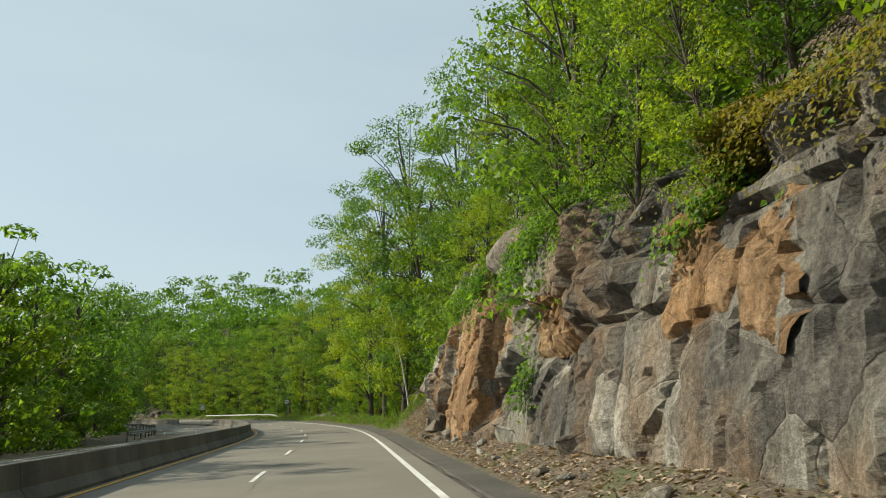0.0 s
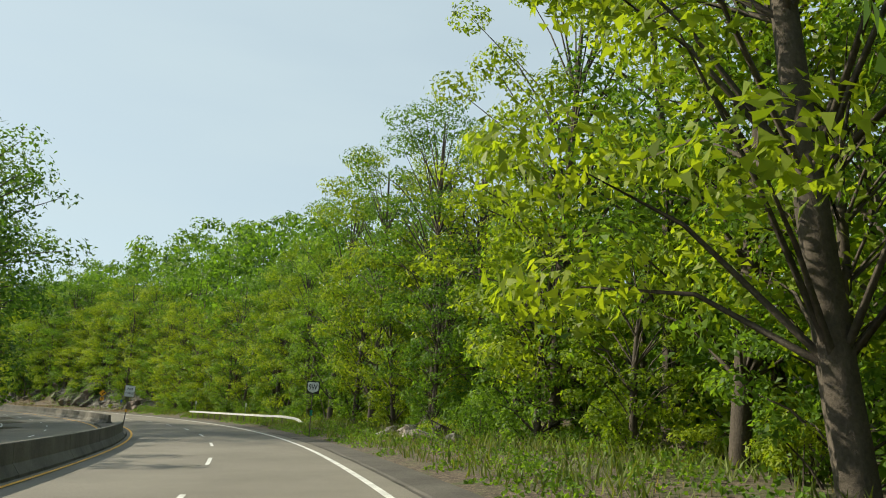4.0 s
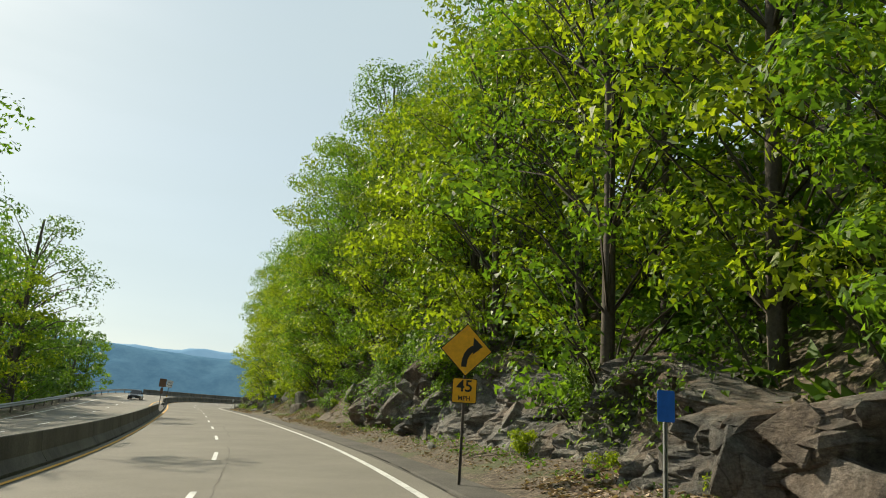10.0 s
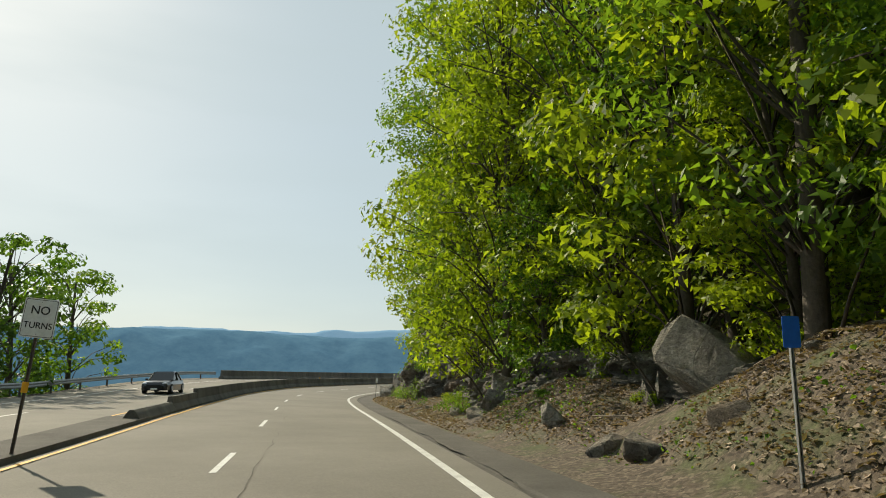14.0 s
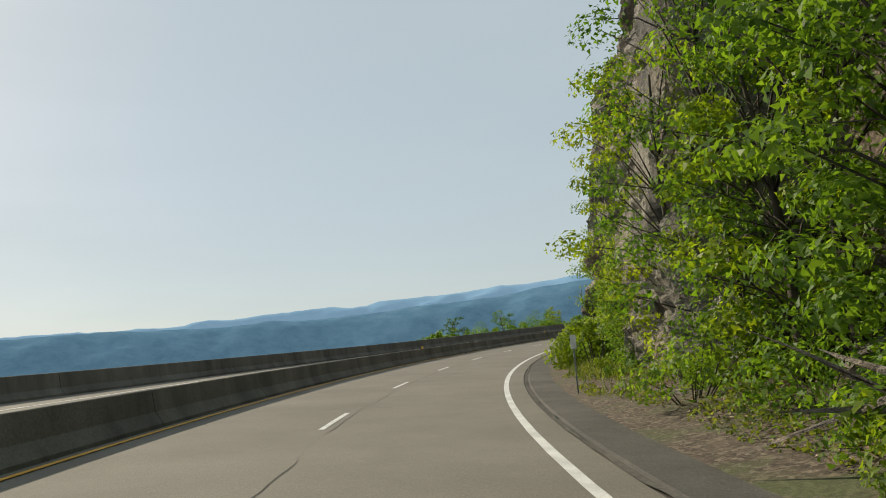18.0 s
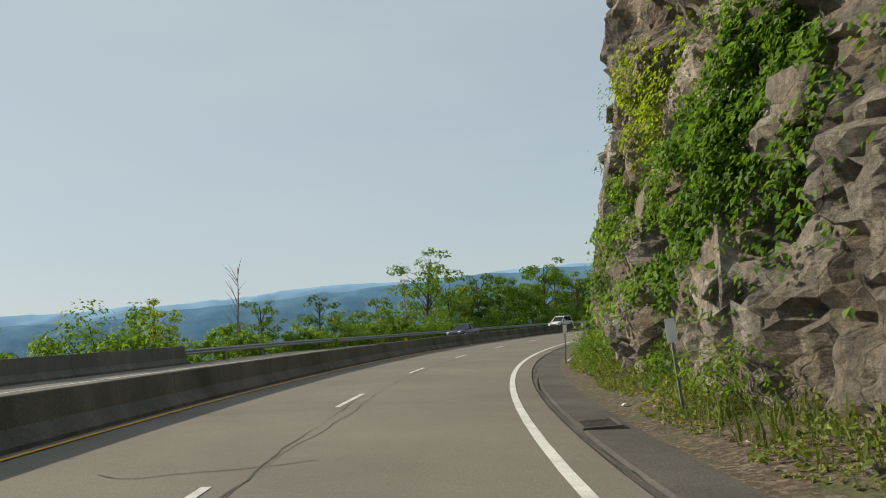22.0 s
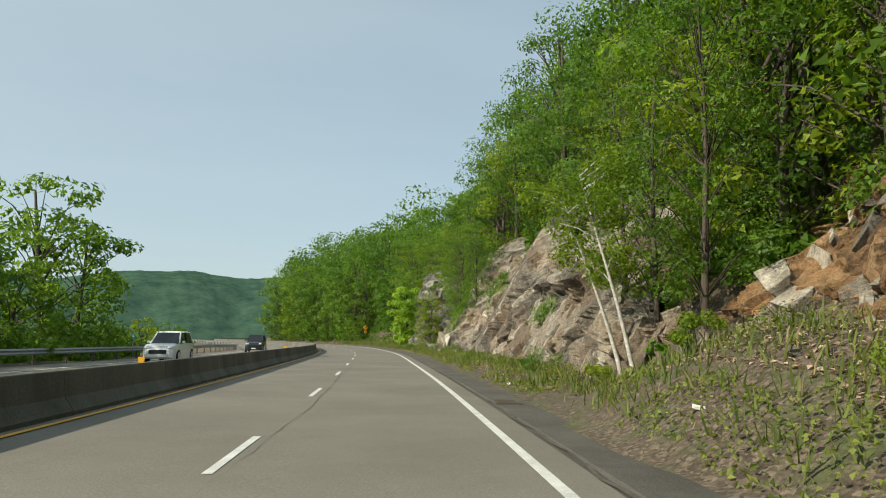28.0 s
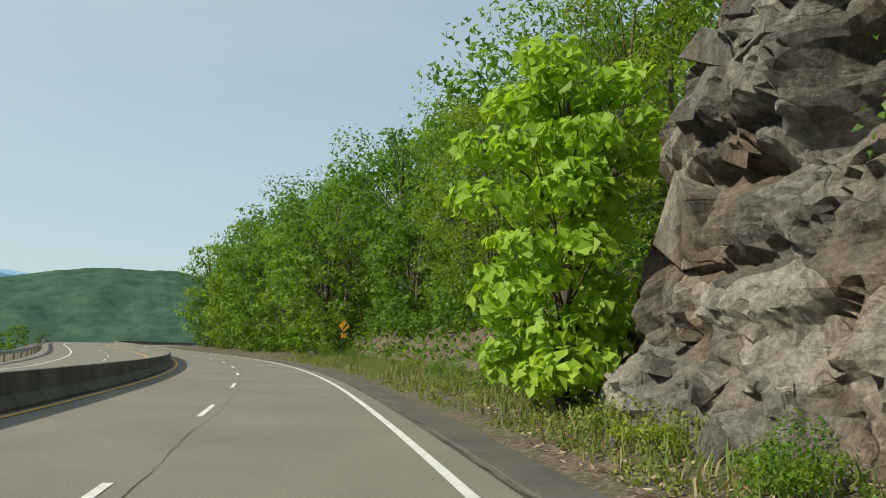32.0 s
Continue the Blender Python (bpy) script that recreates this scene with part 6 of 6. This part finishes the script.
# valley-side steel rail before the parapet and after it
for s0, s1 in ((60, 303), (396, 700)):
    rail = tagged(new("guard_rail"), "dull steel guard rail on the valley side", "guard rail")
    ss = np.arange(s0, s1, 2.0)
    dd = np.interp(ss, LEFT[:, 0], LEFT[:, 1]) + 0.35
    v = np.stack([place(ss, dd + a, z) for a, z in ((0, 0.45), (0.05, 0.52), (0, 0.6), (0.05, 0.68), (0, 0.76), (-0.03, 0.76), (-0.03, 0.45))], 1).reshape(-1, 3)
    solid("beam", v, grid_faces(len(ss), 7), M_STEEL, rail)
    for s in np.arange(s0, s1, 3.8):
        bm = bmesh.new()
        bmesh.ops.create_cube(bm, size=1, matrix=stand_at(s, float(np.interp(s, LEFT[:, 0], LEFT[:, 1])) + 0.25, 0.25) @ Matrix.LocRotScale(None, None, (0.1, 0.12, 1.0)))
        part("rail_post", bm, M_DARKSTEEL, rail)

# drains in the gutter
for s in (373.5, 491.8):
    g0 = tagged(new("drain_grate"), "rusty iron drain grate in the gutter", "drain grate")
    g0.matrix_basis = stand_at(s, 3.05, 0.0)
    M_IRON = M_DARKSTEEL
    bm = bmesh.new()
    for x, y, sx, sy in ((0, 0.42, 0.62, 0.05), (0, -0.42, 0.62, 0.05), (0.29, 0, 0.05, 0.8), (-0.29, 0, 0.05, 0.8)):
        bmesh.ops.create_cube(bm, size=1, matrix=Matrix.LocRotScale((x, y, 0.02), None, (sx, sy, 0.05)))
    part("frame", bm, M_IRON, g0)
    for k in range(8):
        bm = bmesh.new()
        bmesh.ops.create_cube(bm, size=1, matrix=Matrix.LocRotScale((0, -0.35 + 0.1 * k, 0.02), None, (0.54, 0.035, 0.04)))
        part("bar", bm, M_IRON, g0)
    # black sheet close under the bars, painted dark for the unlit hollow
    bm = bmesh.new()
    bmesh.ops.create_cube(bm, size=1, matrix=Matrix.LocRotScale((0, 0, -0.04), None, (0.54, 0.8, 0.01)))
    part("dark_backing", bm, M_SIGN_BLACK, g0)

# amber reflectors on the median barrier
for s in (305, 340, 372, 402, 448, 463, 492, 520):
    r = tagged(new("barrier_reflector"), "small amber reflector on the barrier's top", "reflector", "barrier reflectors")
    r.matrix_basis = stand_at(s, -6.0, 0.81)
    plate("panel", box_outline(0.16, 0.0, 0.14, 0.01), 0, M_SIGN_YELLOW, r, 0.02)

# ---------------------------------------------------------------- cars
M_GLASS = plain("dark_car_glass", (0.015, 0.018, 0.02), 0.08)
M_TYRE = plain("tyre_rubber", (0.018, 0.018, 0.018), 0.85)
M_RIM = plain("alloy_rim", (0.45, 0.46, 0.47), 0.3, 0.8)
M_LAMP = plain("headlamp_lens", (0.75, 0.77, 0.80), 0.1)


def car(label, paint, length, height, s, d, suv):
    root = tagged(new("car"), label, "car")
    root.matrix_basis = stand_at(s, d, 0.0, 180) @ pose(0, 0, 0, 0, math.degrees(0), 0)
    L, hood = length / 2, 0.62 * height if suv else 0.60 * height
    rows = [(-L, 0.62, 0.30, 0.62 * hood), (-L + 0.12, 0.80, 0.22, 0.86 * hood), (-L + 0.7, 0.88, 0.2, 0.96 * hood), (-L * 0.2, 0.90, 0.2, hood), (L * 0.35, 0.90, 0.2, 1.02 * hood), (L - 0.5, 0.88, 0.22, 1.0 * hood), (L - 0.1, 0.80, 0.24, 0.88 * hood), (L, 0.66, 0.32, 0.60 * hood)]
    v = []
    for y, w, z0, z1 in rows[::-1]:
        v += [(-w, -y, z0), (-w * 1.02, -y, (z0 + z1) * 0.55), (-w * 0.93, -y, z1 - 0.04), (-w * 0.6, -y, z1), (w * 0.6, -y, z1), (w * 0.93, -y, z1 - 0.04), (w * 1.02, -y, (z0 + z1) * 0.55), (w, -y, z0)]
    k = 8
    bm = bmesh.new()
    vs = [bm.verts.new(p) for p in v]
    n = len(rows)
    for a in range(n - 1):
        for b in range(k):
            bm.faces.new((vs[a * k + b], vs[a * k + (b + 1) % k], vs[(a + 1) * k + (b + 1) % k], vs[(a + 1) * k + b]))
    bm.faces.new(vs[:k])
    bm.faces.new(vs[-k:])
    bmesh.ops.recalc_face_normals(bm, faces=bm.faces)
    part("body", bm, paint, root)
    # local +y is the nose
    front, back = (L * 0.42, -L * 0.86) if suv else (L * 0.36, -L * 0.62)
    tf, tb = (L * 0.10, -L * 0.74) if suv else (L * 0.02, -L * 0.32)

    def slab(name, lo, hi, mat, w0, w1):
        bm = bmesh.new()
        q = [bm.verts.new(p) for p in ((-w0, lo[0], lo[2]), (w0, lo[0], lo[2]), (w0, lo[1], lo[2]), (-w0, lo[1], lo[2]), (-w1, hi[0], hi[2]), (w1, hi[0], hi[2]), (w1, hi[1], hi[2]), (-w1, hi[1], hi[2]))]
        for f in ((0, 1, 2, 3), (4, 5, 6, 7), (0, 1, 5, 4), (1, 2, 6, 5), (2, 3, 7, 6), (3, 0, 4, 7)):
            bm.faces.new([q[i] for i in f])
        bmesh.ops.recalc_face_normals(bm, faces=bm.faces)
        bmesh.ops.bevel(bm, geom=list(bm.edges), offset=0.03, segments=2, affect="EDGES")
        return part(name, bm, mat, root)

    slab("cabin_glass", (front, back, hood - 0.03), (tf, tb, height - 0.06), M_GLASS, 0.80, 0.64)
    slab("roof", (tf + 0.06, tb - 0.06, height - 0.10), (tf - 0.06, tb + 0.1, height), paint, 0.66, 0.58)
    for x in (-1, 1):
        for y0, y1 in ((front, tf), (back, tb)):
            part_v, part_f = tube([(x * 0.80, y0, hood - 0.03), (x * 0.65, y1, height - 0.06)], [0.045, 0.045], 6)
            solid("pillar", part_v, part_f, paint, root)
        part_v, part_f = tube([(x * 0.81, (front + back) * 0.5, hood - 0.03), (x * 0.66, (tf + tb) * 0.5, height - 0.06)], [0.05, 0.05], 6)
        solid("pillar", part_v, part_f, M_SIGN_BLACK, root)
        for y in (L * 0.62, -L * 0.60):
            rad = 0.36 if suv else 0.32
            bm = bmesh.new()
            bmesh.ops.create_cone(bm, cap_ends=True, segments=20, radius1=rad, radius2=rad, depth=0.22, matrix=pose(x * 0.82, y, rad, 0, 90, 0))
            bmesh.ops.bevel(bm, geom=list(bm.edges), offset=0.02, segments=1, affect="EDGES")
            tyre = part("tyre", bm, M_TYRE, root)
            bm = bmesh.new()
            bmesh.ops.create_cone(bm, cap_ends=True, segments=10, radius1=rad * 0.66, radius2=rad * 0.6, depth=0.05, matrix=pose(x * 0.935, y, rad, 0, 90 * x, 0))
            part("rim", bm, M_RIM, tyre)
        bm = bmesh.new()
        bmesh.ops.create_uvsphere(bm, u_segments=12, v_segments=8, radius=1, matrix=Matrix.LocRotScale((x * 0.62, L - 0.16, 0.76 * hood), None, (0.19, 0.14, 0.075)))
        part("headlight", bm, M_LAMP, root)
        bm = bmesh.new()
        bmesh.ops.create_cube(bm, size=1, matrix=Matrix.LocRotScale((x * 0.98, front - 0.25, hood + 0.06), None, (0.18, 0.10, 0.12)))
        bmesh.ops.bevel(bm, geom=list(bm.edges), offset=0.02, segments=2, affect="EDGES")
        part("mirror", bm, paint, root)
    bm = bmesh.new()
    bmesh.ops.create_cube(bm, size=1, matrix=Matrix.LocRotScale((0, L - 0.02, 0.55 * hood), None, (0.95, 0.06, 0.22)))
    part("grille", bm, M_SIGN_BLACK, root)
    bm = bmesh.new()
    bmesh.ops.create_cube(bm, size=1, matrix=Matrix.LocRotScale((0, L + 0.015, 0.36 * hood), None, (0.42, 0.02, 0.12)))
    part("licence_plate", bm, M_SIGN_WHITE, root)
    return root


def paint(name, color):
    m, n, l, b = material(name)
    b.inputs["Base Color"].default_value = (*color, 1)
    b.inputs["Roughness"].default_value = 0.28
    b.inputs["Coat Weight"].default_value = 0.6
    return m


P_DARK, P_WHITE, P_BLUE = paint("black_car_paint", (0.012, 0.014, 0.018)), paint("white_car_paint", (0.72, 0.73, 0.74)), paint("blue_car_paint", (0.02, 0.035, 0.09))
car("black sedan on the opposite carriageway", P_DARK, 4.7, 1.45, 279.5, -10.6, False)
car("dark blue sedan on the opposite carriageway", P_BLUE, 4.6, 1.46, 429.5, -12.6, False)
car("white compact SUV on the opposite carriageway", P_WHITE, 4.2, 1.65, 452.5, -12.6, True)
car("blue sedan behind the median barrier", P_BLUE, 4.6, 1.46, 488.5, -12.8, False)
car("white SUV behind the median barrier", P_WHITE, 4.7, 1.75, 517, -12.3, True)
car("black SUV behind the median barrier", P_DARK, 4.8, 1.8, 550.5, -12.0, True)

# ---------------------------------------------------------------- distance


# air haze painted into the base colour, plus a glow of that colour
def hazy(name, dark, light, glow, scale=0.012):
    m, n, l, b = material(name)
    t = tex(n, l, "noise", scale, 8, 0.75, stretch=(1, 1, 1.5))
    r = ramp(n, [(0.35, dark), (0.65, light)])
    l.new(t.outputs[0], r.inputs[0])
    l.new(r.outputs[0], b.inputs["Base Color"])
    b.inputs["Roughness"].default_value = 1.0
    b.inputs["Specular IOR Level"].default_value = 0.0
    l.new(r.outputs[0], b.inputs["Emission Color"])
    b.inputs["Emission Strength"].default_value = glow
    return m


# bluer and paler with distance: the haze is in these colours
M_HILL = hazy("haze_tinted_hills", (0.050, 0.106, 0.158), (0.073, 0.141, 0.194), 0.85)
M_HILL_FAR = hazy("haze_paled_ridge", (0.125, 0.220, 0.310), (0.145, 0.240, 0.330), 0.9)
M_MOUNT = hazy("haze_tinted_mountain", (0.020, 0.046, 0.034), (0.052, 0.092, 0.062), 0.42, 0.022)


def hills(radius, a0, a1, low, tops, mat, label, depth=600, seed=3):
    """A range of hills far off, between two bearings to the left of +y, with its skyline in degrees above eye level."""
    a = np.radians(np.linspace(a0, a1, 240))
    top = (radius + depth) * np.tan(np.radians(np.interp(np.linspace(0, 1, 240), np.linspace(0, 1, len(tops)), tops)))
    top = top + radius * (0.003 * fnoise(a * 25, a * 0, seed) + 0.0008 * fnoise(a * 250, a * 0, seed + 1))
    v = []
    for f in np.linspace(0, 1, 16):
        r = radius + depth * f
        v.append(np.stack([-np.sin(a) * r, 300 + np.cos(a) * r, low + (top - low) * math.sin(f * math.pi / 2) ** 1.3 + 0.01 * radius * fnoise(a * 30, f * 6, seed + 5) * (1 - f) * f * 4], -1))
    ob = solid("backdrop", np.concatenate(v), grid_faces(16, 240)[:, ::-1], mat, smooth=True)
    return tagged(ob, label, "distant hills", kind="structure")


hills(3300, -60, 110, -160, [3, 3.0, 3.2, 3.6, 4.3, 4.0, 3.3, 2.9, 3.0, 3.5, 3.6, 3.1, 3.0, 2.6], M_HILL, "wooded hills across the valley, painted in blue haze")
hills(4100, -30, 100, -160, [3.3, 4.4, 4.3, 3.7, 3.4, 3.6, 3.6, 3.2], M_HILL_FAR, "far ridge on the skyline, painted pale with blue haze", 400, 9)
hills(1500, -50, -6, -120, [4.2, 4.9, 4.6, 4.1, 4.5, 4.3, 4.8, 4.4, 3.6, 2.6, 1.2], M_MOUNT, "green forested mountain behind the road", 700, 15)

# ---------------------------------------------------------------- jointed blocks of the rock faces
blocks_on(F_CUT, wall_cut, M_ROCK_RUST, 240, 0.25, 1.3, 8)
blocks_on(F_SHADE, wall_shade, M_ROCK_DARK, 290, 0.25, 1.0, 28)
blocks_on(F_CLIFF, wall_cliff, M_ROCK, 300, 0.3, 1.5, 18, 0.0, 0.80)
blocks_on(F_TAN, wall_tan, M_ROCK_TAN, 300, 0.25, 1.15, 32)
blocks_on(F_GREY, wall_grey, M_ROCK_DARK, 130, 0.2, 1.0, 14)
# sheer rust-orange joint planes of the road cut and of the outcrop


def skin(face, wall, s0, s1, v0, v1, mat, seed):
    """A thin slab of differently stained rock that lies on a face, with a broken outline."""
    ss, vv = np.meshgrid(np.arange(s0, s1, 0.14), np.arange(v0, v1, 0.14), indexing="ij")
    edge = np.minimum(np.minimum(ss - s0, s1 - ss), np.minimum(vv - v0, v1 - vv)) + 0.7 * fnoise(ss / 1.3, vv / 1.3, seed) + 0.25 * fnoise(ss / 0.35, vv / 0.35, seed + 1)
    crack = np.abs(fnoise(ss / 1.5 + 0.15 * vv, vv / 3.4, seed + 2)) + 0.5 * np.clip(fnoise(ss / 3, vv / 3, seed + 3), 0, 1)
    d = face.out(ss, vv) - 0.09 + 0.9 * np.clip(0.45 - edge, 0, 1) + 0.14 * (crack < 0.05)
    return solid("slab", place(ss, d, vv).reshape(-1, 3), grid_faces(*ss.shape)[:, ::-1], mat, wall)


skin(F_CUT, wall_cut, 23.6, 30.8, -0.2, 8.4, M_ROCK_ORANGE, 301)
skin(F_CUT, wall_cut, 31.2, 34.2, 1.4, 5.0, M_ROCK_ORANGE, 302)
skin(F_CUT, wall_cut, 16.0, 19.0, 2.6, 4.4, M_ROCK_ORANGE, 303)
skin(F_CUT, wall_cut, 7.5, 11.5, 2.0, 4.6, M_ROCK_ORANGE, 304)
skin(F_TAN, wall_tan, 484.0, 492.0, 2.0, 6.6, M_ROCK_ORANGE, 305)
